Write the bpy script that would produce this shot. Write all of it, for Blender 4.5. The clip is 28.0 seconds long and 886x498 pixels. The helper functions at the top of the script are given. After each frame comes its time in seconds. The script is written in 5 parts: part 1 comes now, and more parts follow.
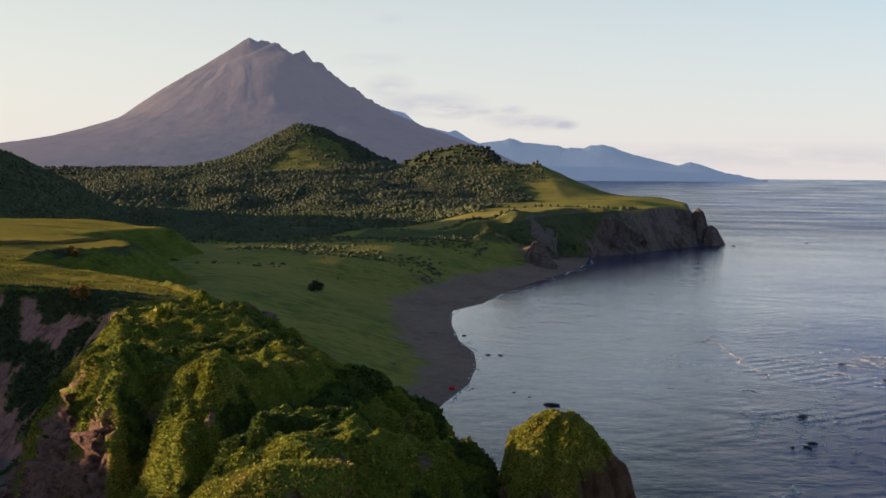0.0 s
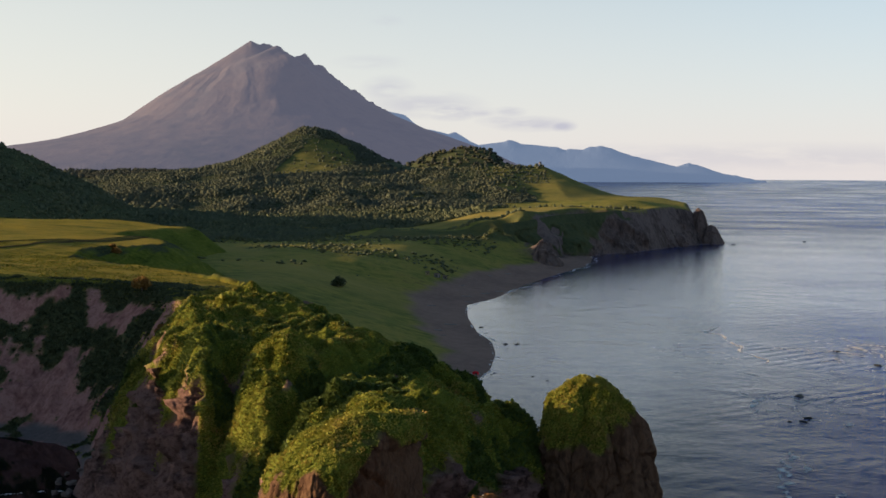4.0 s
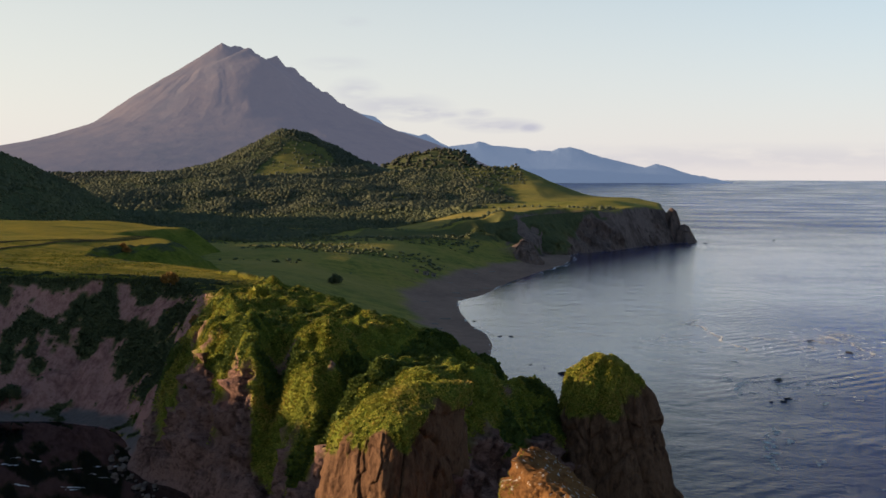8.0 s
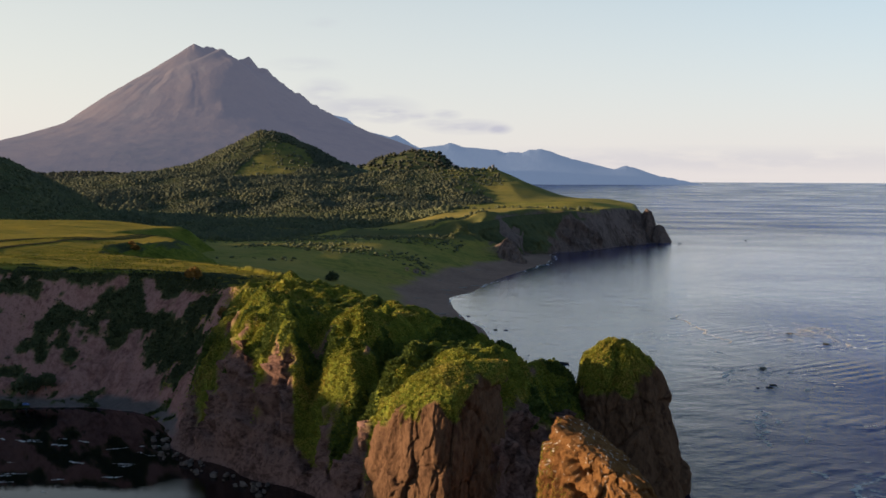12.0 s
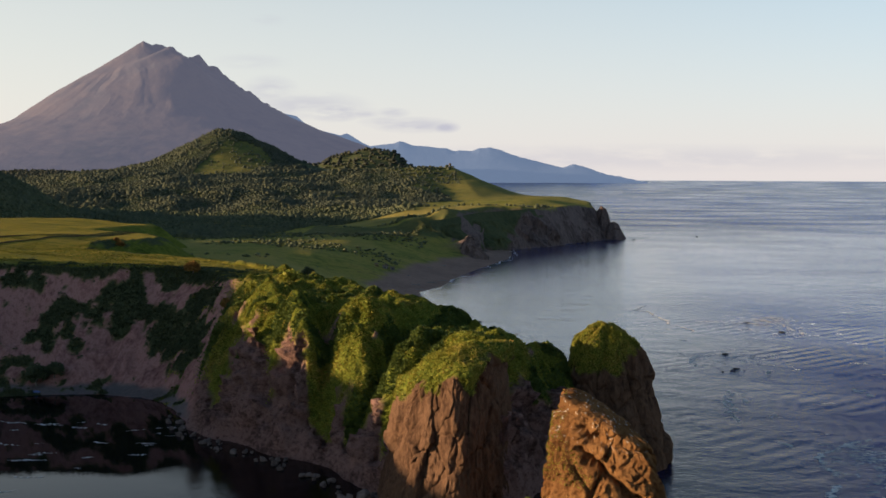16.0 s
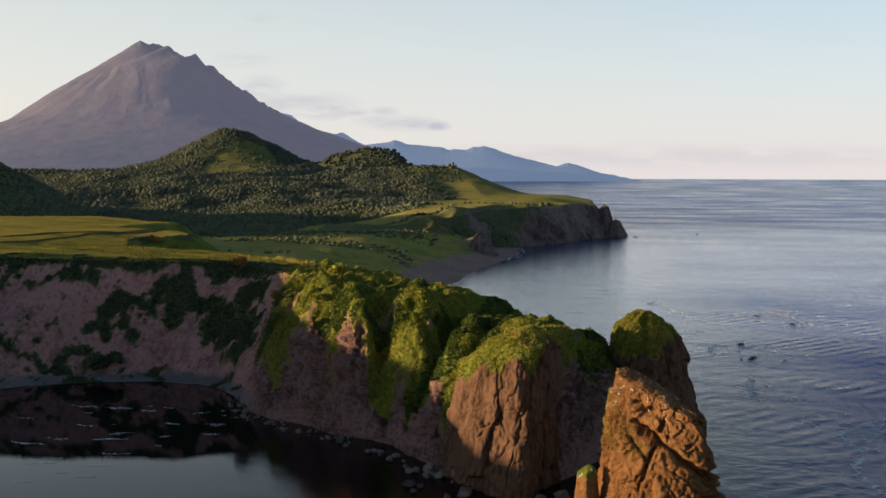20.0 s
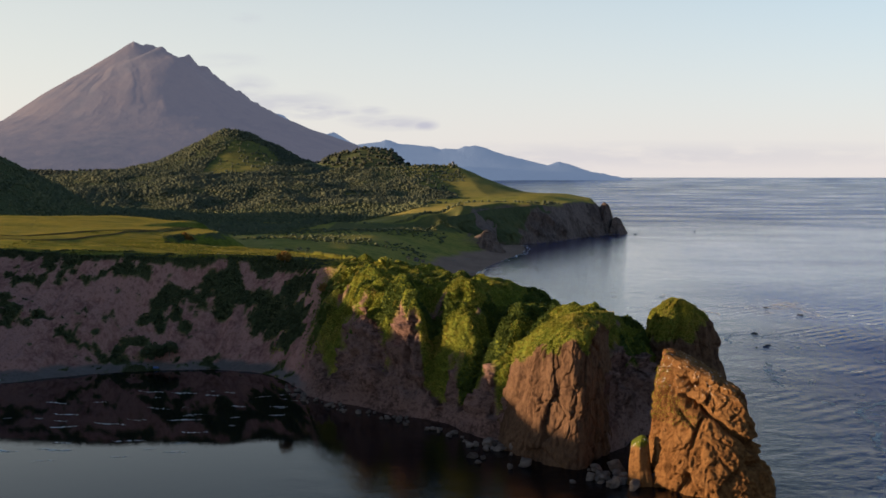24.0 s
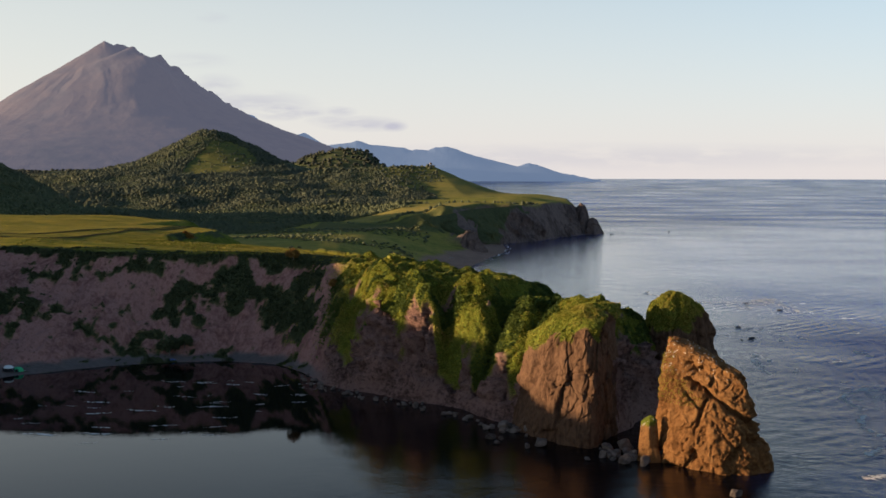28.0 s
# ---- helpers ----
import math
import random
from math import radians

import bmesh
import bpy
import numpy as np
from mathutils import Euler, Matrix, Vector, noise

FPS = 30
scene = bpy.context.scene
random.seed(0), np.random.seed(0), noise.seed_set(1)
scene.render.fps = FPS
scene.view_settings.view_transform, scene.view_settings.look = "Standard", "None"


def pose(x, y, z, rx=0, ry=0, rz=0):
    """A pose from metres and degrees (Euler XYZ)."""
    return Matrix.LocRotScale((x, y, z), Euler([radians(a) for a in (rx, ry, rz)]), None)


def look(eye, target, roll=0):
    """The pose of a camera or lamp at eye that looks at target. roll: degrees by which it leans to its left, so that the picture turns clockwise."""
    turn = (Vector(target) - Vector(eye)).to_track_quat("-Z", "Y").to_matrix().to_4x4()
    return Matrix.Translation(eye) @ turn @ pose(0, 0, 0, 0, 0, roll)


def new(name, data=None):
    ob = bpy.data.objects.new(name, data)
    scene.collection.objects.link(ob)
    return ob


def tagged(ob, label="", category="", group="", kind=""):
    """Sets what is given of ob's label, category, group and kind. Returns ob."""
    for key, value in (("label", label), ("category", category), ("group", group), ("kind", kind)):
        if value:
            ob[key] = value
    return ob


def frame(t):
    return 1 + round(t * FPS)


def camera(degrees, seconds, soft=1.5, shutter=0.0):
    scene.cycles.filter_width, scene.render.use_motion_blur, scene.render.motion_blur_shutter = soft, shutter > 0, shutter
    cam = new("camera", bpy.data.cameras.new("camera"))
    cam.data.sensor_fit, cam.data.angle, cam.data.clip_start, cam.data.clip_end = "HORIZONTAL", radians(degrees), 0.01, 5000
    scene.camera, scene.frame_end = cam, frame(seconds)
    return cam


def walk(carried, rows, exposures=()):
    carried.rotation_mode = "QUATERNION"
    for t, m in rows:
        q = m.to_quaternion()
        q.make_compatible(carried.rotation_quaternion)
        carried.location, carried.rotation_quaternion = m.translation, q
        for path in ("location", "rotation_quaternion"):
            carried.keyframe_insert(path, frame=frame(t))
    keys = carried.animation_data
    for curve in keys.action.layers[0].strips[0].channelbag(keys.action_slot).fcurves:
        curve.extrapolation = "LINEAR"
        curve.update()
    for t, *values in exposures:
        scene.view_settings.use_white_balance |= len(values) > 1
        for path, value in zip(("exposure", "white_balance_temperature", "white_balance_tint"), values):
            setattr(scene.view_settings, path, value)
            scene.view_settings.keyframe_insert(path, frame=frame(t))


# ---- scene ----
cam = camera(44.23, 28.0, soft=1.6)
# seconds, eye x y z, yaw, pitch, roll
PATH = [
    (0, 57.52, 113.98, 55.31, 12.781, -4.033, 0.431),
    (0.5, 57.46, 110.76, 55.27, 12.790, -4.026, 0.434),
    (1, 57.39, 107.55, 55.24, 12.783, -4.022, 0.412),
    (1.5, 57.30, 104.37, 55.23, 12.794, -4.006, 0.399),
    (2, 57.16, 101.21, 55.22, 12.801, -3.995, 0.378),
    (2.5, 56.95, 98.08, 55.22, 12.801, -3.976, 0.351),
    (3, 56.65, 95.00, 55.18, 12.807, -3.963, 0.322),
    (3.5, 56.23, 91.98, 55.14, 12.804, -3.955, 0.293),
    (5.5, 54.06, 80.18, 55.02, 12.003, -3.901, 0.169),
    (6, 53.39, 77.32, 55.00, 11.793, -3.886, 0.118),
    (6.5, 52.64, 74.56, 55.00, 11.577, -3.884, 0.092),
    (7, 51.82, 71.89, 55.02, 11.411, -3.876, 0.081),
    (7.5, 50.96, 69.32, 55.05, 11.202, -3.867, 0.095),
    (8, 50.05, 66.82, 55.08, 11.031, -3.864, 0.096),
    (8.5, 49.10, 64.36, 55.10, 11.038, -3.858, 0.125),
    (9, 48.13, 61.92, 55.11, 11.024, -3.854, 0.141),
    (9.5, 47.16, 59.48, 55.09, 11.021, -3.853, 0.165),
    (10, 46.20, 57.02, 55.05, 10.953, -3.839, 0.175),
    (10.5, 45.27, 54.54, 55.00, 10.930, -3.835, 0.170),
    (11, 44.37, 52.05, 54.97, 10.902, -3.814, 0.179),
    (11.5, 43.50, 49.54, 54.94, 10.444, -3.803, 0.225),
    (12, 42.61, 47.02, 54.92, 9.376, -3.790, 0.230),
    (12.5, 41.70, 44.50, 54.90, 8.719, -3.791, 0.230),
    (14.5, 37.78, 34.48, 54.88, 7.086, -3.785, 0.236),
    (15, 36.73, 32.02, 54.87, 6.744, -3.823, 0.233),
    (15.5, 35.60, 29.60, 54.89, 6.657, -3.842, 0.251),
    (16, 34.39, 27.23, 54.90, 6.620, -3.869, 0.229),
    (16.5, 33.11, 24.88, 54.91, 6.588, -3.887, 0.234),
    (17, 31.79, 22.54, 54.92, 6.550, -3.908, 0.218),
    (17.5, 30.43, 20.20, 54.94, 6.531, -3.927, 0.201),
    (18, 29.05, 17.85, 54.95, 6.514, -3.930, 0.193),
    (18.5, 27.68, 15.48, 54.95, 6.496, -3.934, 0.179),
    (19, 26.31, 13.08, 54.97, 6.221, -3.935, 0.194),
    (19.5, 24.93, 10.64, 54.98, 6.206, -3.935, 0.192),
    (20, 23.54, 8.15, 54.98, 6.178, -3.939, 0.170),
    (20.5, 22.12, 5.63, 55.00, 6.150, -3.958, 0.127),
    (21, 20.66, 3.06, 55.00, 5.999, -3.956, 0.107),
    (21.5, 19.13, 0.46, 54.99, 5.758, -3.975, 0.066),
    (23.5, 12.80, -9.96, 54.94, 5.579, -3.980, -0.040),
    (24, 11.32, -12.47, 54.92, 5.573, -3.973, -0.033),
    (24.5, 9.95, -14.87, 54.90, 5.581, -3.960, -0.001),
    (25, 8.67, -17.16, 54.89, 5.574, -3.939, 0.055),
    (25.5, 7.44, -19.35, 54.90, 5.522, -3.942, 0.074),
    (26, 6.24, -21.45, 54.90, 5.273, -3.932, 0.094),
    (26.5, 5.05, -23.50, 54.89, 5.104, -3.929, 0.099),
    (27, 3.88, -25.51, 54.86, 5.075, -3.933, 0.094),
    (27.5, 2.73, -27.50, 54.82, 4.630, -3.934, 0.113),
    (28, 1.57, -29.49, 54.79, 3.890, -3.921, 0.105),
]
walk(cam, [(t, Matrix.Translation((x, y, z)) @ Euler((radians(90 + p), 0, radians(yaw))).to_matrix().to_4x4() @ pose(0, 0, 0, 0, 0, r))
           for t, x, y, z, yaw, p, r in PATH], [(0, 0.25, 5850, 9), (28, 0.25, 5850, 9)])

# ---- world and sun ----
SUN_AZ, SUN_EL = 258.0, 8.5      # degrees clockwise from +y, and above the horizon
world = bpy.data.worlds.new("evening_sky")
scene.world = world
world.use_nodes = True


def nodes_of(tree):
    tree.nodes.clear()
    link = tree.links.new

    def add(kind, **inputs):
        n = tree.nodes.new(kind)
        for key, value in inputs.items():
            if key == "p_data_type":
                n.data_type = value
                continue
            if key == "p_attribute_name":
                n.attribute_name = value
                continue
            sock = n.inputs[int(key[1:])] if key[0] == "i" and key[1:].isdigit() else n.inputs[key.replace("_", " ")]
            if isinstance(value, bpy.types.NodeSocket):
                link(value, sock)
            else:
                sock.default_value = value
        return n
    return add, link


def world_nodes():
    add, link = nodes_of(world.node_tree)
    sky = add("ShaderNodeTexSky")
    sky.sky_type, sky.sun_disc = "NISHITA", False
    sky.sun_elevation, sky.sun_rotation = radians(SUN_EL), radians(SUN_AZ)
    sky.altitude, sky.air_density, sky.dust_density, sky.ozone_density = 60.0, 1.1, 0.6, 1.8
    co = add("ShaderNodeTexCoord")
    sep = add("ShaderNodeSeparateXYZ", Vector=co.outputs["Generated"])
    # a thin bright veil of evening haze low in the sky
    veil = add("ShaderNodeMapRange", Value=sep.outputs[2], i1=-0.02, i2=0.42, i3=0.82, i4=0.0)
    warm = add("ShaderNodeMapRange", Value=sep.outputs[0], i1=-0.75, i2=0.35, i3=1.0, i4=0.0)
    low = add("ShaderNodeMapRange", Value=sep.outputs[2], i1=0.0, i2=0.2, i3=1.0, i4=0.15)
    tint = add("ShaderNodeMix", p_data_type="RGBA", Factor=warm.outputs[0], i6=(6.3, 7.4, 7.9, 1), i7=(10.2, 8.5, 6.2, 1))
    rose = add("ShaderNodeMix", p_data_type="RGBA", Factor=low.outputs[0], i6=tint.outputs[2], i7=(7.0, 6.1, 5.6, 1))
    mixed = add("ShaderNodeMix", p_data_type="RGBA", Factor=veil.outputs[0], i6=sky.outputs[0], i7=rose.outputs[2])
    # small flat clouds low over the far coast
    az = add("ShaderNodeMath", i0=sep.outputs[0], i1=sep.outputs[1])
    az.operation = "ARCTAN2"
    vec = add("ShaderNodeCombineXYZ", X=az.outputs[0], Y=sep.outputs[2])
    stretch = add("ShaderNodeMapping", Vector=vec.outputs[0], Scale=(16.0, 75.0, 1.0))
    puffs = add("ShaderNodeTexNoise", Vector=stretch.outputs[0], Scale=1.0, Detail=6.0, Roughness=0.55)
    total = None
    for ca, ce, ra, re, thick in ((-0.215, 0.0565, 0.022, 0.0075, 1.0), (-0.24, 0.0625, 0.05, 0.011, 0.55), (-0.188, 0.0562, 0.016, 0.0045, 0.6), (-0.272, 0.076, 0.022, 0.011, 0.5), (-0.114, 0.0435, 0.012, 0.0045, 0.95), (-0.142, 0.0455, 0.034, 0.0065, 0.7),
                                  (-0.162, 0.0565, 0.014, 0.0042, 0.7), (-0.17, 0.048, 0.02, 0.005, 0.5), (0.05, 0.016, 0.3, 0.011, 0.35), (-0.288, 0.1, 0.03, 0.006, 0.28), (-0.273, 0.1366, 0.014, 0.005, 0.25)):
        off = add("ShaderNodeMapping", Vector=vec.outputs[0], Location=(-ca / ra, -ce / re, 0), Scale=(1 / ra, 1 / re, 1))
        rad = add("ShaderNodeVectorMath", i0=off.outputs[0])
        rad.operation = "LENGTH"
        spot = add("ShaderNodeMapRange", Value=rad.outputs["Value"], i1=0.35, i2=1.3, i3=thick, i4=0.0)
        if total is None:
            total = spot.outputs[0]
        else:
            mx = add("ShaderNodeMath", i0=total, i1=spot.outputs[0])
            mx.operation = "MAXIMUM"
            total = mx.outputs[0]
    cut = add("ShaderNodeMapRange", Value=puffs.outputs["Fac"], i1=0.32, i2=0.52, i3=0.0, i4=0.95)
    amount = add("ShaderNodeMath", i0=total, i1=cut.outputs[0])
    amount.operation = "MULTIPLY"
    final = add("ShaderNodeMix", p_data_type="RGBA", Factor=amount.outputs[0], i6=mixed.outputs[2], i7=(4.0, 3.7, 3.9, 1))
    bg = add("ShaderNodeBackground", Color=final.outputs[2], Strength=0.12)
    add("ShaderNodeOutputWorld", Surface=bg.outputs[0])


world_nodes()
sun = new("sun", bpy.data.lights.new("sun", "SUN"))
sun.data.energy, sun.data.angle, sun.data.color = 9.0, radians(0.6), (1.0, 0.68, 0.36)
sa, se = radians(SUN_AZ), radians(SUN_EL)
SUN_DIR = Vector((math.sin(sa) * math.cos(se), math.cos(sa) * math.cos(se), math.sin(se)))
sun.matrix_world = look(SUN_DIR * 900, (0, 0, 0))


# ---- materials ----
def surface(name, colours, scale=1.0, rough=0.9, bump=0.3, bump_scale=None, mask=None, distort=0.0, spec=0.05, detail=8.0, stretch=(1, 1, 1)):
    """Earthy surface: colours mixed by coarse and fine noise in metres, with relief."""
    m = bpy.data.materials.new(name)
    m.use_nodes = True
    add, link = nodes_of(m.node_tree)
    geo = add("ShaderNodeNewGeometry")
    mp = add("ShaderNodeMapping", Vector=geo.outputs["Position"], Scale=stretch)
    big = add("ShaderNodeTexNoise", Vector=mp.outputs[0], Scale=scale * 0.13, Detail=6.0, Roughness=0.6)
    fine = add("ShaderNodeTexNoise", Vector=mp.outputs[0], Scale=scale, Detail=detail, Roughness=0.65)
    mixn = add("ShaderNodeMix", p_data_type="FLOAT", Factor=0.5, i2=big.outputs["Fac"], i3=fine.outputs["Fac"])
    ramp = add("ShaderNodeValToRGB", Fac=mixn.outputs[0])
    cr = ramp.color_ramp
    lo, hi = 0.36, 0.64
    cr.elements[0].position, cr.elements[0].color = lo, (*colours[0], 1)
    cr.elements[1].position, cr.elements[1].color = hi, (*colours[-1], 1)
    for k, c in enumerate(colours[1:-1]):
        e = cr.elements.new(lo + (hi - lo) * (k + 1) / (len(colours) - 1))
        e.color = (*c, 1)
    bmp = add("ShaderNodeTexNoise", Vector=mp.outputs[0], Scale=bump_scale or scale * 2.2, Detail=7.0, Roughness=0.7)
    b = add("ShaderNodeBump", Strength=bump, Distance=1.0 / (bump_scale or scale * 2.2) * 1.5, Height=bmp.outputs["Fac"])
    p = add("ShaderNodeBsdfPrincipled", Base_Color=ramp.outputs[0], Roughness=rough, Normal=b.outputs[0])
    p.inputs["Specular IOR Level"].default_value = spec
    add("ShaderNodeOutputMaterial", Surface=p.outputs[0])
    return m


def blended(name, first, *others):
    """Surfaces laid over one another by the named masks that the ground carries."""
    m = bpy.data.materials.new(name)
    m.use_nodes = True
    add, link = nodes_of(m.node_tree)
    geo = add("ShaderNodeNewGeometry")

    def layer(colours, scale, bump, stretch):
        mp = add("ShaderNodeMapping", Vector=geo.outputs["Position"], Scale=stretch)
        big = add("ShaderNodeTexNoise", Vector=mp.outputs[0], Scale=scale * 0.12, Detail=6.0, Roughness=0.6)
        fine = add("ShaderNodeTexNoise", Vector=mp.outputs[0], Scale=scale, Detail=8.0, Roughness=0.74)
        mx = add("ShaderNodeMix", p_data_type="FLOAT", Factor=0.6, i2=big.outputs["Fac"], i3=fine.outputs["Fac"])
        ramp = add("ShaderNodeValToRGB", Fac=mx.outputs[0])
        cr = ramp.color_ramp
        cr.elements[0].position, cr.elements[0].color = 0.36, (*colours[0], 1)
        cr.elements[1].position, cr.elements[1].color = 0.64, (*colours[-1], 1)
        for k, c in enumerate(colours[1:-1]):
            e = cr.elements.new(0.36 + 0.28 * (k + 1) / (len(colours) - 1))
            e.color = (*c, 1)
        return ramp.outputs[0], fine.outputs["Fac"], bump
    colour, height, _ = layer(*first)
    for name_, kind in others:
        l = layer(*kind)
        at = add("ShaderNodeAttribute", p_attribute_name=name_)
        colour = add("ShaderNodeMix", p_data_type="RGBA", Factor=at.outputs["Fac"], i6=colour, i7=l[0]).outputs[2]
        height = add("ShaderNodeMix", p_data_type="FLOAT", Factor=at.outputs["Fac"], i2=height, i3=l[1]).outputs[0]
    b = add("ShaderNodeBump", Strength=first[2], Distance=1.0, Height=height)
    p = add("ShaderNodeBsdfPrincipled", Base_Color=colour, Roughness=0.92, Normal=b.outputs[0])
    p.inputs["Specular IOR Level"].default_value = 0.03
    add("ShaderNodeOutputMaterial", Surface=p.outputs[0])
    return m


GRASS_NEAR = [(0.045, 0.062, 0.01), (0.09, 0.11, 0.016), (0.14, 0.155, 0.022), (0.19, 0.175, 0.032)]
SOIL = [(0.12, 0.058, 0.05), (0.255, 0.128, 0.11), (0.39, 0.21, 0.18), (0.16, 0.08, 0.068)]
ROCK = [(0.03, 0.016, 0.011), (0.075, 0.042, 0.026), (0.14, 0.08, 0.049), (0.044, 0.025, 0.017)]
OCHRE = [(0.065, 0.029, 0.011), (0.15, 0.07, 0.026), (0.235, 0.118, 0.046), (0.1, 0.046, 0.018)]
THICKET = [(0.032, 0.04, 0.02), (0.06, 0.07, 0.034), (0.095, 0.1, 0.045)]
FIELD = [(0.055, 0.072, 0.012), (0.15, 0.14, 0.02), (0.27, 0.2, 0.032), (0.085, 0.1, 0.016)]
SHELF = [(0.19, 0.165, 0.045), (0.28, 0.225, 0.06), (0.33, 0.25, 0.075)]
VALLEY = [(0.072, 0.082, 0.022), (0.152, 0.158, 0.034), (0.27, 0.225, 0.05), (0.155, 0.132, 0.042)]
WOODFLOOR_AND_SHADE = [(0.042, 0.05, 0.027), (0.07, 0.081, 0.039), (0.098, 0.103, 0.048)]
GRAVEL = [(0.185, 0.118, 0.092), (0.245, 0.158, 0.122), (0.29, 0.19, 0.146)]
CLIFF = [(0.032, 0.019, 0.017), (0.12, 0.07, 0.06), (0.245, 0.146, 0.124), (0.062, 0.036, 0.032)]
CAPE = [(0.035, 0.026, 0.025), (0.095, 0.07, 0.064), (0.17, 0.126, 0.112), (0.06, 0.045, 0.043)]
SHINGLE = [(0.12, 0.1, 0.095), (0.2, 0.165, 0.155)]
M_HEADLAND = blended("cliff_soil_and_grass", (SOIL, 0.6, 0.8, (1, 1, 0.3)), ("rocky", (CLIFF, 0.75, 1.2, (1, 1, 1.5))), ("sand", (SHINGLE, 0.8, 0.3, (1, 1, 1))),
                     ("veg", (GRASS_NEAR, 0.7, 0.4, (1, 1, 1))), ("bushy", (THICKET, 0.8, 0.4, (1, 1, 1))), ("wet", (FIELD, 0.3, 0.5, (0.3, 1.6, 1))))
M_GROUND = blended("valley_grass_and_beach", (VALLEY, 0.22, 0.3, (0.7, 1.2, 1)), ("veg", (SHELF, 0.1, 0.2, (0.5, 1.4, 1))), ("wooded", (WOODFLOOR_AND_SHADE, 0.3, 0.3, (1, 1, 1))), ("rocky", (CAPE, 0.2, 0.8, (1, 1, 0.4))), ("wet", (GRAVEL, 0.3, 0.2, (1, 1, 1))))
M_ROCK = blended("weathered_cliff_rock", (ROCK, 0.8, 0.7, (1, 1, 0.45)), ("veg", (GRASS_NEAR, 0.8, 0.4, (1, 1, 1))))
# grass on the cape is darkened to stand for its shade
M_CAPE = blended("dark_cape_rock", (CAPE, 0.25, 0.9, (1, 1, 0.3)), ("veg", (WOODFLOOR_AND_SHADE, 0.3, 0.4, (1, 1, 1))))
M_OCHRE = blended("ochre_stack_rock", (OCHRE, 0.9, 0.9, (1, 1, 0.8)), ("veg", (GRASS_NEAR, 0.8, 0.4, (1, 1, 1))), ("white", ([(0.5, 0.48, 0.44), (0.7, 0.68, 0.64)], 2.0, 0.2, (1, 1, 1))))
M_BOULDER = surface("boulder_rock", [(0.06, 0.048, 0.044), (0.13, 0.105, 0.094), (0.21, 0.17, 0.15)], 0.9, 0.85, 0.6)


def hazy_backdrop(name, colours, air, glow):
    """Far land with evening haze painted in: tinted base colours and a faint emission."""
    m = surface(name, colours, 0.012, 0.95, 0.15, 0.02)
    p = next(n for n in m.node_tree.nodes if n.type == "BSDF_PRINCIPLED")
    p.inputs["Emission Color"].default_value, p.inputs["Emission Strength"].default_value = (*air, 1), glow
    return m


# haze is put into the mauve and blue tints and the glow
M_VOLCANO = hazy_backdrop("hazy_volcano_scree", [(0.055, 0.056, 0.07), (0.1, 0.082, 0.083), (0.078, 0.07, 0.078), (0.05, 0.053, 0.062)], (0.37, 0.345, 0.43), 0.22)
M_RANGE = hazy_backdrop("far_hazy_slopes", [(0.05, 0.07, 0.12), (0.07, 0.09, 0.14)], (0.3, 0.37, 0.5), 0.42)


def leaves(name, colours, scale, thin=0.22):
    """Foliage that varies from clump to clump."""
    m = bpy.data.materials.new(name)
    m.use_nodes = True
    add, link = nodes_of(m.node_tree)
    geo = add("ShaderNodeNewGeometry")
    big = add("ShaderNodeTexNoise", Vector=geo.outputs["Position"], Scale=scale, Detail=5.0, Roughness=0.6)
    mx = add("ShaderNodeMix", p_data_type="FLOAT", Factor=0.2, i2=big.outputs["Fac"], i3=geo.outputs["Random Per Island"])
    ramp = add("ShaderNodeValToRGB", Fac=mx.outputs[0])
    cr = ramp.color_ramp
    cr.elements[0].position, cr.elements[0].color = 0.25, (*colours[0], 1)
    cr.elements[1].position, cr.elements[1].color = 0.75, (*colours[-1], 1)
    for k, c in enumerate(colours[1:-1]):
        e = cr.elements.new(0.25 + 0.5 * (k + 1) / (len(colours) - 1))
        e.color = (*c, 1)
    p = add("ShaderNodeBsdfPrincipled", Base_Color=ramp.outputs[0], Roughness=0.75)
    p.inputs["Specular IOR Level"].default_value = 0.15
    t = add("ShaderNodeBsdfTranslucent", Color=ramp.outputs[0])
    mix = add("ShaderNodeMixShader", Fac=thin, i1=p.outputs[0], i2=t.outputs[0])
    add("ShaderNodeOutputMaterial", Surface=mix.outputs[0])
    return m


def plain(name, colour, rough=0.7):
    return surface(name, [tuple(c * 0.85 for c in colour), tuple(min(c * 1.1, 0.9) for c in colour)], 3.0, rough, 0.1)


# haze is painted in as a grey-blue lift, mainly in the farther leaf colours
M_LEAF = leaves("tree_leaves", [(0.094, 0.108, 0.066), (0.136, 0.152, 0.084), (0.178, 0.186, 0.094)], 0.03, 0.45)
M_FARLEAF = leaves("hazy_far_tree_leaves", [(0.092, 0.106, 0.078), (0.124, 0.138, 0.092), (0.162, 0.168, 0.1)], 0.012, 0.5)
M_DISTLEAF = leaves("hazy_distant_tree_leaves", [(0.06, 0.068, 0.058), (0.078, 0.086, 0.066), (0.098, 0.1, 0.072)], 0.008, 0.45)
M_BUSH = leaves("bush_leaves", [(0.045, 0.056, 0.03), (0.075, 0.088, 0.044), (0.115, 0.122, 0.056)], 0.14)
M_RIDGESHRUB = leaves("ridge_shrub_leaves", [(0.05, 0.075, 0.018), (0.09, 0.12, 0.026), (0.13, 0.15, 0.034)], 0.2)
M_TUFT = leaves("herb_leaves", [(0.085, 0.11, 0.016), (0.175, 0.193, 0.024), (0.262, 0.254, 0.036), (0.345, 0.275, 0.055), (0.29, 0.175, 0.06)], 0.14)
M_FIELDGRASS = leaves("field_grass_blades", [(0.07, 0.085, 0.012), (0.13, 0.13, 0.018), (0.2, 0.17, 0.026)], 0.06)
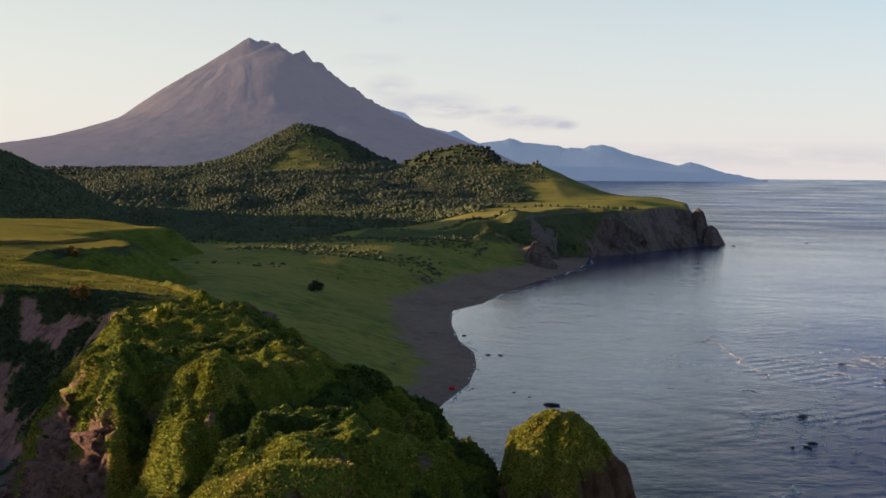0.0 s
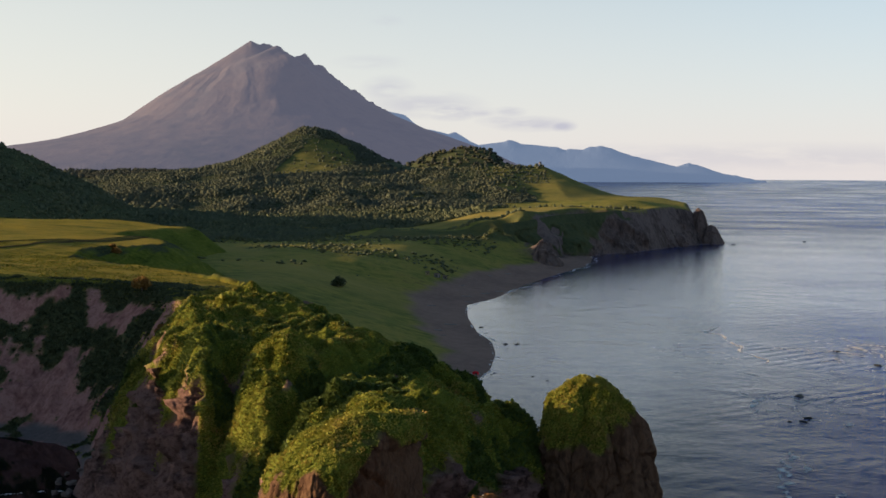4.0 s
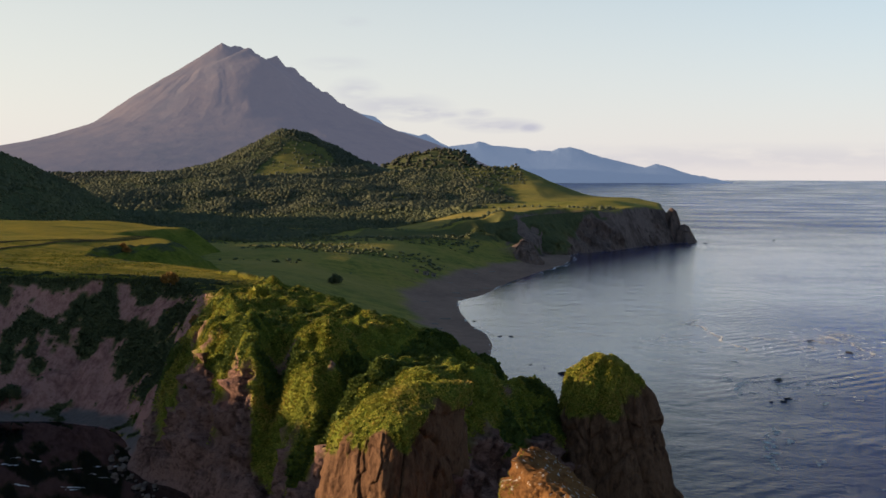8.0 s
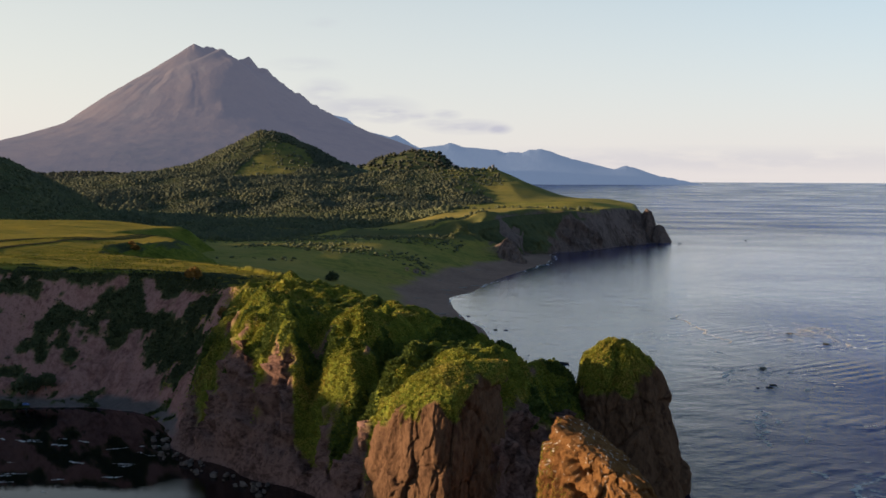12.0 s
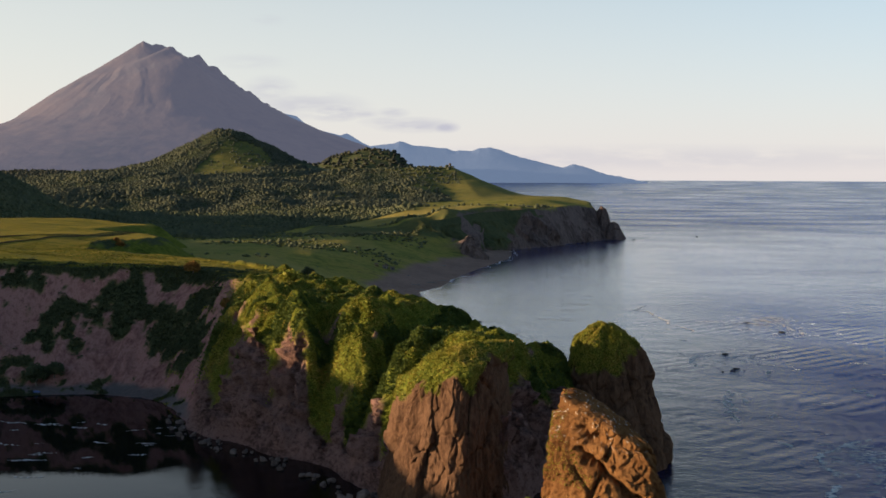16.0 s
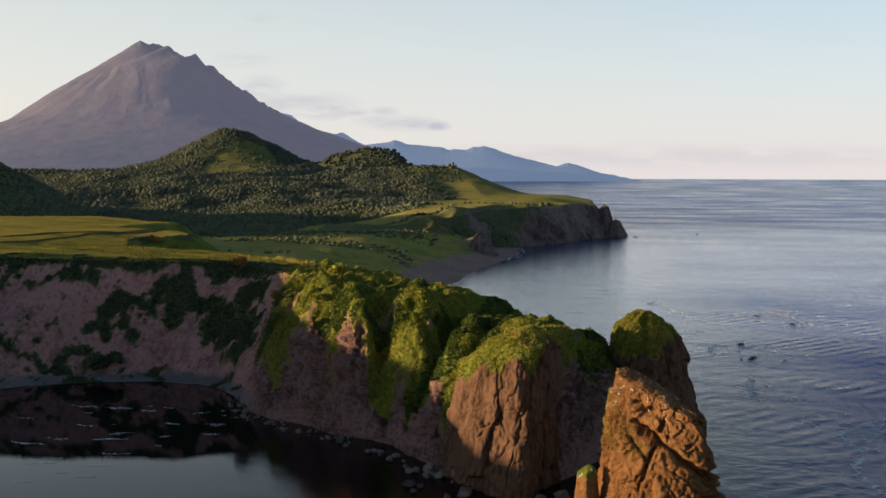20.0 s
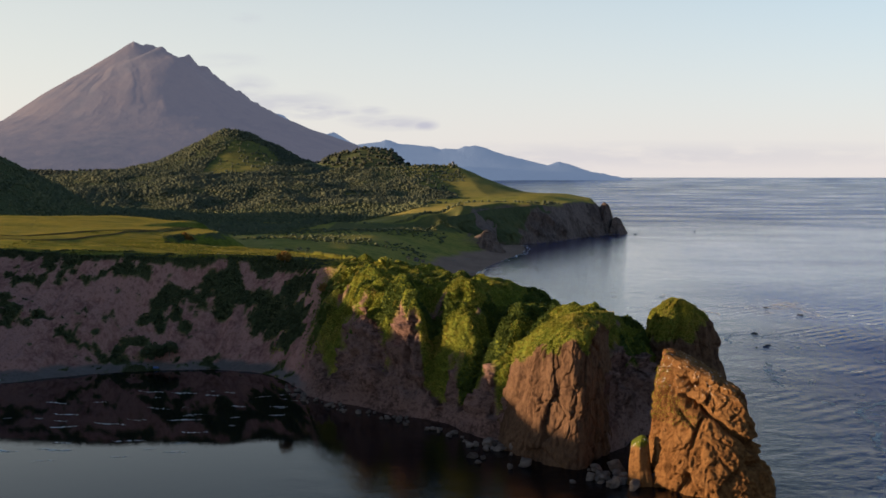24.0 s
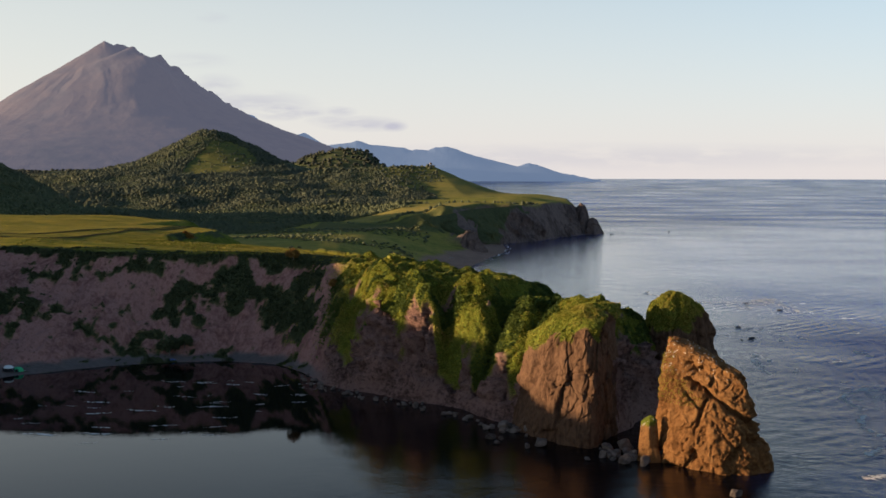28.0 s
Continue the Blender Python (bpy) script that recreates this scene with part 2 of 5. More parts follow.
M_DRY_SUNLIT = leaves("dry_sunlit_ridge_grass", [(0.1, 0.12, 0.02), (0.2, 0.19, 0.035), (0.32, 0.26, 0.055), (0.42, 0.31, 0.08)], 0.15)
M_TRACK = surface("track_soil", [(0.04, 0.032, 0.016), (0.07, 0.055, 0.026), (0.06, 0.06, 0.02)], 0.6, 0.95, 0.4)
M_FOAM = surface("sea_foam", [(0.6, 0.56, 0.52), (0.82, 0.78, 0.74)], 1.2, 0.9, 0.4)
M_DARKROCK = surface("wet_reef_rock", [(0.02, 0.02, 0.02), (0.05, 0.047, 0.045)], 1.0, 0.5, 0.5)


def water_material():
    m = bpy.data.materials.new("sea_water")
    m.use_nodes = True
    add, link = nodes_of(m.node_tree)
    geo = add("ShaderNodeNewGeometry")
    pos = geo.outputs["Position"]
    mp = add("ShaderNodeMapping", Vector=pos, Scale=(0.8, 1.0, 1.0), Rotation=(0, 0, radians(-30)))
    ripple = add("ShaderNodeTexNoise", Vector=mp.outputs[0], Scale=0.75, Detail=6.0, Roughness=0.65)
    swell = add("ShaderNodeTexNoise", Vector=mp.outputs[0], Scale=0.09, Detail=4.0, Roughness=0.55)
    lanes = add("ShaderNodeMapping", Vector=pos, Scale=(0.45, 1.2, 1.0), Rotation=(0, 0, radians(8)))
    patch = add("ShaderNodeTexNoise", Vector=lanes.outputs[0], Scale=0.011, Detail=5.0, Roughness=0.6)
    # sheltered water in the cove is a mirror, the bay is smooth, the open reef is ruffled
    sep = add("ShaderNodeSeparateXYZ", Vector=pos)

    def mul(a, b, op="MULTIPLY"):
        n = add("ShaderNodeMath", i0=a, i1=b)
        n.operation = op
        return n.outputs[0]
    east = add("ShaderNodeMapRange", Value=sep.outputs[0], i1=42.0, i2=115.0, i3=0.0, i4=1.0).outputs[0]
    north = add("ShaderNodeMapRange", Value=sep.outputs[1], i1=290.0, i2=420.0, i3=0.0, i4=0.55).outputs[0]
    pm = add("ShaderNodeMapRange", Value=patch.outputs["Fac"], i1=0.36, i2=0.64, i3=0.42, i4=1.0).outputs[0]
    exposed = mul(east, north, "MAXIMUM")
    offing = add("ShaderNodeMapRange", Value=sep.outputs[1], i1=330.0, i2=600.0, i3=1.0, i4=0.3).outputs[0]
    choppy = mul(east, offing)
    # beyond the shelter of the bay the wind ruffles all of the sea
    wide_x = add("ShaderNodeMapRange", Value=sep.outputs[0], i1=75.0, i2=190.0, i3=0.0, i4=1.0).outputs[0]
    wide_y = add("ShaderNodeMapRange", Value=sep.outputs[1], i1=700.0, i2=1300.0, i3=0.0, i4=1.0).outputs[0]
    windy = mul(mul(wide_x, north), wide_y, "MAXIMUM")
    ruffle = mul(mul(mul(choppy, mul(windy, 0.8), "MAXIMUM"), mul(north, 0.07), "MAXIMUM"), pm)
    mouth = add("ShaderNodeMapRange", Value=sep.outputs[0], i1=-45.0, i2=5.0, i3=0.0, i4=1.0).outputs[0]
    s1 = mul(mul(mul(ruffle, 0.5), 0.006, "ADD"), mul(mouth, 0.12), "ADD")
    # curved wave trains that bend round the reef
    trains = None
    for angle, wide, bend, seed in ((48, 0.055, 14.0, 0.0), (8, 0.08, 10.0, 40.0)):
        wm = add("ShaderNodeMapping", Vector=pos, Location=(seed, seed, 0), Rotation=(0, 0, radians(angle)))
        wave = add("ShaderNodeTexWave", Vector=wm.outputs[0], Scale=wide, Distortion=bend, Detail=2.0)
        wave.inputs["Detail Scale"].default_value = 0.12
        where = add("ShaderNodeTexNoise", Vector=wm.outputs[0], Scale=0.028, Detail=2.0)
        gate = add("ShaderNodeMapRange", Value=where.outputs["Fac"], i1=0.46, i2=0.62, i3=0.0, i4=1.0).outputs[0]
        one = mul(wave.outputs["Fac"], gate)
        trains = one if trains is None else mul(trains, one, "ADD")
    b0 = add("ShaderNodeBump", Strength=mul(choppy, 0.9), Distance=0.42, Height=trains)
    b1 = add("ShaderNodeBump", Strength=s1, Distance=0.7, Height=ripple.outputs["Fac"], Normal=b0.outputs[0])
    b2 = add("ShaderNodeBump", Strength=s1, Distance=2.6, Height=swell.outputs["Fac"], Normal=b1.outputs[0])
    r = add("ShaderNodeMapRange", Value=ruffle, i1=0.0, i2=1.0, i3=0.004, i4=0.32)
    # blue base of open water also paints in reflected sky; cove base is near-black
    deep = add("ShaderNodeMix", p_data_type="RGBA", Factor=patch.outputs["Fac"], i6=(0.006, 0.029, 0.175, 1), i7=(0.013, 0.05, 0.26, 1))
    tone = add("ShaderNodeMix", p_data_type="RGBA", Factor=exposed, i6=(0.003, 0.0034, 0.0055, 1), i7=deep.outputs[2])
    # wavelets and lowered IOR dim reflections round the buttress; the inner cove lies still
    lee = add("ShaderNodeMapRange", Value=mouth, i1=0.0, i2=1.0, i3=1.24, i4=1.18).outputs[0]
    calm = add("ShaderNodeMapRange", Value=north, i1=0.0, i2=0.55, i3=lee, i4=1.42).outputs[0]
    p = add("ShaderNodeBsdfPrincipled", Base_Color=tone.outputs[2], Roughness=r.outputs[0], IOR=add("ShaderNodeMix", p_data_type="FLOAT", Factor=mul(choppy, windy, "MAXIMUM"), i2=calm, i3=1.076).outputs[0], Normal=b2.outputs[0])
    add("ShaderNodeOutputMaterial", Surface=p.outputs[0])
    return m


M_WATER = water_material()


# ---- helpers for shapes ----
def hash3(i, j, k):
    h = (i * 374761393 + j * 668265263 + k * 1274126177) & 0xFFFFFFFF
    h = ((h ^ (h >> 13)) * 1274126177) & 0xFFFFFFFF
    return ((h ^ (h >> 16)) & 0xFFFF) / 65535.0


def vnoise(x, y, z=0.0):
    """Smooth value noise in [-1, 1] on arrays."""
    x, y, z = np.broadcast_arrays(np.asarray(x, float), np.asarray(y, float), np.asarray(z, float))
    i, j, k = (np.floor(a).astype(np.int64) for a in (x, y, z))
    u, v, w = x - i, y - j, z - k
    u, v, w = (a * a * a * (a * (a * 6 - 15) + 10) for a in (u, v, w))
    c = 0
    for di, wu in ((0, 1 - u), (1, u)):
        for dj, wv in ((0, 1 - v), (1, v)):
            for dk, ww in ((0, 1 - w), (1, w)):
                c = c + wu * wv * ww * hash3(i + di, j + dj, k + dk)
    return c * 2 - 1


def fbm(x, y, z=0.0, octaves=4, gain=0.5, ridged=False):
    total, amp = 0, 1.0
    x, y, z = np.asarray(x, float), np.asarray(y, float), np.asarray(z, float)
    for o in range(octaves):
        n = vnoise(x + 17.3 * o, y - 9.1 * o, z + 5.7 * o)
        total = total + amp * (1 - 2 * np.abs(n) if ridged else n)
        x, y, z, amp = x * 2.03, y * 2.03, z * 2.03, amp * gain
    return total


def worley(x, y, z, seed=0):
    """Cells: a random level for the nearest one, and the distance to its edge."""
    i, j, k = (np.floor(a).astype(np.int64) for a in (x, y, z))
    d1, d2, val = np.full(x.shape, 9.0), np.full(x.shape, 9.0), np.zeros(x.shape)
    for di in (-1, 0, 1):
        for dj in (-1, 0, 1):
            for dk in (-1, 0, 1):
                a, b, c = i + di, j + dj, k + dk
                px_, py_, pz_ = a + hash3(a + seed, b, c), b + hash3(a, b + 71 + seed, c), c + hash3(a, b, c + 137 + seed)
                d = np.sqrt((x - px_) ** 2 + (y - py_) ** 2 + (z - pz_) ** 2)
                near = d < d1
                d2 = np.where(near, d1, np.minimum(d2, d))
                val = np.where(near, hash3(a + 31, b + seed, c + 57), val)
                d1 = np.minimum(d1, d)
    return val, d2 - d1


def mesh_of(name, verts, faces, mat, smooth=True):
    """A mesh from vertex and face arrays (faces all of one size)."""
    me = bpy.data.meshes.new(name)
    verts, faces = np.asarray(verts, np.float32), np.asarray(faces, np.int32)
    n = faces.shape[1]
    me.vertices.add(len(verts))
    me.vertices.foreach_set("co", verts.ravel())
    me.loops.add(faces.size)
    me.loops.foreach_set("vertex_index", faces.ravel())
    me.polygons.add(len(faces))
    me.polygons.foreach_set("loop_start", np.arange(0, faces.size, n, dtype=np.int32))
    if smooth:
        me.polygons.foreach_set("use_smooth", np.ones(len(faces), bool))
    me.update(calc_edges=True)
    me.materials.append(mat)
    return me


def attribute(me, name, values):
    me.attributes.new(name, "FLOAT", "POINT").data.foreach_set("value", np.asarray(values, np.float32).ravel())


def grid_faces(nu, nv, closed=False):
    i = np.arange(nv - 1)[:, None] * nu + np.arange(nu if closed else nu - 1)[None, :]
    j = np.arange(nv - 1)[:, None] * nu + (np.arange(nu if closed else nu - 1)[None, :] + 1) % nu
    return np.stack([i, j, j + nu, i + nu], -1).reshape(-1, 4)


def dist_poly(x, y, poly, closed=True):
    """Distance to a polyline, and whether inside."""
    best, inside = np.full(x.shape, 1e9), np.zeros(x.shape, bool)
    n = len(poly)
    for k in range(n if closed else n - 1):
        (ax, ay), (bx, by) = poly[k][:2], poly[(k + 1) % n][:2]
        dx, dy = bx - ax, by - ay
        s = np.clip(((x - ax) * dx + (y - ay) * dy) / (dx * dx + dy * dy), 0, 1)
        best = np.minimum(best, np.hypot(x - ax - s * dx, y - ay - s * dy))
        cross = (ay > y) != (by > y)
        with np.errstate(divide="ignore", invalid="ignore"):
            inside ^= cross & (x < (bx - ax) * (y - ay) / (by - ay if by != ay else 1e-9) + ax)
    return best, inside


def smooth01(a, lo, hi):
    s = np.clip((a - lo) / (hi - lo), 0, 1)
    return s * s * (3 - 2 * s)


def heights_from(x, y, spots, power=2.5):
    """Heights blended between known spots (x, y, z)."""
    num, den = 0, 0
    for sx, sy, sz in spots:
        w = 1 / (np.hypot(x - sx, y - sy) + 3) ** power
        num, den = num + w * sz, den + w
    return num / den


# ---- the sea ----
SEA = -2.5


def off_shore(x, y):
    """Places on the water and the beach, laid out for a level 2.5 m higher, drawn out to the true level."""
    return 48 + (x - 48) * 1.044, 75 + (y - 75) * 1.044


def sea():
    radii = np.concatenate([np.linspace(0, 700, 71), np.geomspace(720, 4990, 70)])
    n = 180
    a = np.linspace(0, 2 * np.pi, n, endpoint=False)
    r, aa = np.meshgrid(radii, a, indexing="ij")
    # the far water lifts a little, so that its rim stands at the height of the true horizon
    z = SEA + (35.0 - SEA) * np.clip((r - 1500) / 3490, 0, 1) ** 2
    v = np.stack([30 + r * np.cos(aa), 40 + r * np.sin(aa), z], -1).reshape(-1, 3)
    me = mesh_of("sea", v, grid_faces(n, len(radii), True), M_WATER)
    return tagged(new("sea", me), "calm blue-grey evening sea with ripples and reflections", "water", kind="structure")


sea()

# ---- near headland: cove cliff, grassy plateau and ridge ----
BASE = [(-460, 10), (-330, 20), (-235, 60), (-205, 110), (-198, 160), (-195, 212), (-172, 240), (-142, 267), (-131, 278), (-117, 286), (-103, 293), (-87, 296.5), (-74, 294), (-63, 282.6), (-50.4, 261.4), (-38.6, 251.8), (-28.5, 244.2), (-19.5, 238),
        (-12, 233), (-6.5, 225.5), (0, 216), (8, 208), (20, 207), (28, 222), (36, 234), (42, 246), (35, 256), (25, 261), (25, 271), (28, 284), (22, 293), (12, 303), (6, 322), (0, 342),
        (-16, 352), (-30, 376), (-44, 412), (-84, 482), (-122, 560), (-146, 612), (-172, 656), (-230, 700), (-290, 735), (-460, 740)]
RIM = [(-460, 80), (-330, 80), (-245, 95), (-222, 125), (-215, 160), (-215, 210), (-225, 250), (-240, 290), (-232, 325), (-190, 334), (-140, 328), (-112, 328), (-93, 329), (-80, 333), (-62, 324), (-50, 306), (-42, 288), (-25, 263), (-14, 260),
       (-4, 257), (5, 247), (12, 234), (13, 222), (16, 214), (20, 222), (23, 233), (30, 243), (35, 249), (30, 252), (22, 245), (15, 251), (10, 257), (11, 266), (20, 273), (20, 277), (10, 278), (0, 280), (-5, 284), (-15, 291), (-26, 303),
       (-40, 325), (-54, 347), (-66, 362), (-76, 372), (-110, 388), (-142, 408), (-150, 430), (-136, 462), (-142, 478), (-176, 500), (-206, 540), (-192, 606), (-240, 630), (-300, 640), (-460, 640)]
SPOTS = [(-93, 333, 28.2), (-62, 324, 26), (-73, 329, 27.5), (-69, 365, 28), (-41, 287, 26.4), (-25, 263, 27.6), (-30, 299, 27.3), (-4, 275, 28.2), (-11, 266, 27.5),
         (19, 233, 25), (17, 217, 25.2), (30, 245, 19.8), (35, 249, 19.2), (22, 276, 15.5), (18, 271, 18), (15, 260, 17), (6, 259, 22), (11, 251, 22.5), (8, 246, 22), (-140, 333, 28.8), (-190, 340, 28.6), (-141, 466, 29), (-180, 440, 31.5), (-100, 372, 27.5), (-74, 366, 26.9), (-150, 395, 27), (-200, 530, 27), (-206, 612, 27.5), (-245, 628, 29),
         (-300, 400, 29), (-460, 450, 31), (-300, 560, 30), (-300, 640, 29), (-230, 335, 28),
         # high ground on the unseen western arm, added to shade the cove
         (-228, 115, 35), (-226, 150, 39.5), (-226, 175, 42), (-228, 202, 46), (-232, 232, 48), (-238, 262, 52), (-241, 284, 58), (-246, 300, 56), (-280, 100, 34), (-330, 200, 44), (-270, 190, 43), (-420, 120, 36),
         (0, 275, 27.2), (4, 268, 26.5), (-4, 262, 27.2), (-24, 266, 27.6), (-14, 282, 28), (-30, 296, 29.2), (-40, 300, 28), (8, 262, 24.5), (8, 273, 24.5), (14, 275, 21), (20, 275, 17)]
RIBS = [([(-27, 266), (-25, 258), (-21.5, 250)], 3.6, 3.6), ([(-21, 268), (-18.5, 259), (-16.5, 250), (-15, 241)], -7.0, 3.4), ([(-15, 268), (-9, 257), (-9.5, 246)], 3.6, 5.2), ([(1, 262), (-0.5, 252), (-3.5, 242), (-7, 234)], -7.0, 3.6),
        ([(4, 254), (6, 248), (2.5, 240)], 3.4, 3.6), ([(11, 247), (6.5, 234), (1, 222)], -7.0, 3.8), ([(-41, 286), (-37, 271), (-34, 259)], 2.6, 4.0), ([(-33, 270), (-30, 258), (-28, 248)], -3.0, 3.4),
        ([(-48, 298), (-46, 280), (-45, 262)], -3.0, 3.2), ([(20, 228), (16.5, 217), (13, 208)], 1.2, 2.2)]
TRACKS = [[(-260, 330), (-193, 368), (-182, 394), (-170, 424), (-163, 461), (-157, 488)], [(-260, 360), (-206, 396), (-187, 418), (-170, 451), (-161, 499)]]
# dark shrub patches on the cove cliff: x, share of the height, half width, half share
SHRUBS = [(-70, 0.93, 10, 0.16), (-79, 0.95, 6, 0.12), (-64, 0.55, 7, 0.4), (-61, 0.82, 6, 0.22), (-124, 0.87, 13, 0.13), (-134, 0.8, 5, 0.08), (-109, 0.58, 6, 0.2), (-113, 0.5, 6, 0.1), (-90, 0.86, 7, 0.14), (-89, 0.6, 5, 0.22), (-76, 0.6, 12, 0.42), (-71, 0.5, 9, 0.35), (-68, 0.75, 8, 0.3), (-66, 0.4, 6, 0.2),
          (-160, 0.55, 4, 0.22), (-148, 0.8, 2.5, 0.12), (-168, 0.45, 4, 0.12), (-152, 0.42, 2.2, 0.08), (-134, 0.4, 1.5, 0.05), (-125, 0.4, 1.5, 0.06), (-112, 0.34, 4, 0.06), (-150, 0.15, 2.5, 0.05), (-160, 0.17, 1.5, 0.05)]


def headland_height(x, y):
    wx = x + 1.8 * fbm(x * 0.06, y * 0.06, 3.0, 3)
    wy = y + 1.8 * fbm(x * 0.06, y * 0.06, 9.0, 3)
    db, inb = dist_poly(wx, wy, BASE)
    dr, inr = dist_poly(wx, wy, RIM)
    t = np.where(inr, 1.0, np.where(inb, db / (db + dr + 1e-6), 0.0))
    top = heights_from(x, y, SPOTS)
    front = smooth01(x, -60, -46) * (1 - smooth01(x - y, -250, -236)) + smooth01(x - y, -250, -236)
    even = np.interp(t, [0, 0.17, 0.5, 0.86, 1], [0, 0.05, 0.41, 0.84, 1])
    steep = np.interp(t, [0, 0.1, 0.3, 0.5, 0.75, 1], [0, 0.2, 0.46, 0.66, 0.87, 1])
    z = SEA + (top - SEA) * (even * (1 - front) + steep * front)
    z = np.where(inb, z, SEA - np.minimum(db, 12) * 0.35)
    slope = np.where(inb & ~inr, 4 * t * (1 - t), 0)
    # ribs and gullies that run down towards the cove
    zone = smooth01(x, -50, -36) * (1 - smooth01(y, 268, 290)) * (1 - smooth01(x, 10, 16))
    wob_x, wob_y = x + 0.9 * fbm(x * 0.15, y * 0.15, 11.0, 3), y + 0.9 * fbm(x * 0.15, y * 0.15, 17.0, 3)
    for line, rise, wide in RIBS:
        d, _ = dist_poly(wob_x, wob_y, line, False)
        z = z + rise * np.exp(-(d / wide) ** 1.6) * np.where(inr, np.exp(-dr / 2.6), smooth01(t, 0.0, 0.25)) * inb
    z = z + slope * zone * 1.2 * fbm(x * 0.13, y * 0.13, 2.0, 3) * smooth01(t, 0.02, 0.2)
    # rills in the bare soil of the cove cliff
    rill = fbm(x * 0.2, y * 0.035, 4.0, 4, ridged=True)
    z = z + slope * (1.15 * (rill - 0.5) * (1 - zone) + 0.5 * fbm(x * 0.15, y * 0.15, 4.0, 3) * zone)
    z = z + np.where(inr, 0.35 * fbm(x * 0.05, y * 0.05, 7.0, 4) + 1.1 * fbm(x * 0.012, y * 0.022, 3.0, 3) * (1 - front) * (y > 320), 0) + front * smooth01(t, 0.4, 0.8) * 0.8 * (fbm(x * 0.07, y * 0.07, 5.0, 3, ridged=True) - 0.5)
    return z, t, inb, inr, slope, front


def shrub_mask(x, t):
    m = np.zeros_like(x)
    for sx, st, rx, rt in SHRUBS:
        m = np.maximum(m, 1 - np.hypot((x - sx) / rx, (t - st) / rt))
    return m


def headland_masks(x, y, t, inb, inr, front):
    n = fbm(x * 0.09, y * 0.09, 1.0, 4)
    n2 = fbm(x * 0.3, y * 0.3, 5.0, 3)
    veg = np.where(inr, 1.0, 0.0)
    level = np.interp(x - 0.39 * (256 - y), [-60, -54, -49, -44, -38, -33, -26, -21.5, -16, -10, -4, 2, 8, 30], [0.75, 0.3, 0.08, 0.26, 0.46, 0.52, 0.5, 0.42, 0.22, 0.38, 0.22, 0.32, 0.22, 0.3])
    level = np.where(x - y > -243, 0.4, level)
    # green runs far down the gullies, the ribs between stay barer
    gully = np.zeros_like(x)
    for line, rise, wide in RIBS:
        gully = gully - rise / 3.0 * np.exp(-(dist_poly(x, y, line, False)[0] / (wide * 0.95)) ** 2)
    level = level - 0.02 - 0.15 * np.clip(gully, 0.0, 1.3)
    veg = np.maximum(veg, smooth01(t + 0.1 * n + 0.07 * n2, level, level + 0.06) * front)
    scars = smooth01(fbm(x * 0.2, y * 0.2, 31.0, 3) - 0.1 * gully, 0.92, 1.05) * front * smooth01(t, 0.3, 0.5) * (1 - inr)
    veg = veg * (1 - 0.9 * scars)
    shrub = smooth01(shrub_mask(x, t) + 0.38 * n + 0.4 * n2, 0.2, 0.5) * (1 - smooth01(x, -62, -56)) * inb * (y < 345)
    shrub = np.maximum(shrub, smooth01(t + 0.05 * n2 + 0.05 * n, 0.93, 0.97) * (1 - inr) * (1 - front) * (x > -175))
    veg = np.maximum(veg, shrub)
    veg = np.maximum(veg, inb * smooth01(y - 0.5 * np.abs(x + 60), 318, 330) * (1 - inr) * (x > -230) * (x - y < -310) * (dist_poly(x, y, [(-260, 340), (-40, 340), (30, 345), (30, 380), (-260, 380)], True)[1]))
    back = inb & ~inr & (y > 300) & ((x + 0.55 * (y - 300) > -45) | ((y > 350) & (x > -330)))
    veg = np.where(back, 1.0, veg)
    scar = np.hypot((x + 44) / 8.0, (y - 362) / 4.5) + 0.3 * n
    veg = np.where(back, veg * smooth01(scar, 0.7, 0.95), veg)
    return np.clip(veg, 0, 1), shrub


def headland_skin(x, y):
    """Height with the small relief of turf and soil, and what grows there."""
    z, t, inb, inr, slope, front = headland_height(x, y)
    veg, shrub = headland_masks(x, y, t, inb, inr, front)
    rocky = np.clip(front * 1.2, 0, 1) * (1 - veg)
    z = z + 0.5 * slope * fbm(x * 0.33, y * 0.33, 6.0, 4) + 0.8 * rocky * slope * (fbm(x * 0.22, y * 0.22, 2.5, 4, ridged=True) - 0.5)
    z = z + veg * front * (0.7 * fbm(x * 0.14, y * 0.14, 1.0, 3) + 1.15 * fbm(x * 0.4, y * 0.4, 1.0, 3)) * smooth01(t, 0.25, 0.5)
    return z, t, inb, inr, slope, front, veg, shrub, rocky


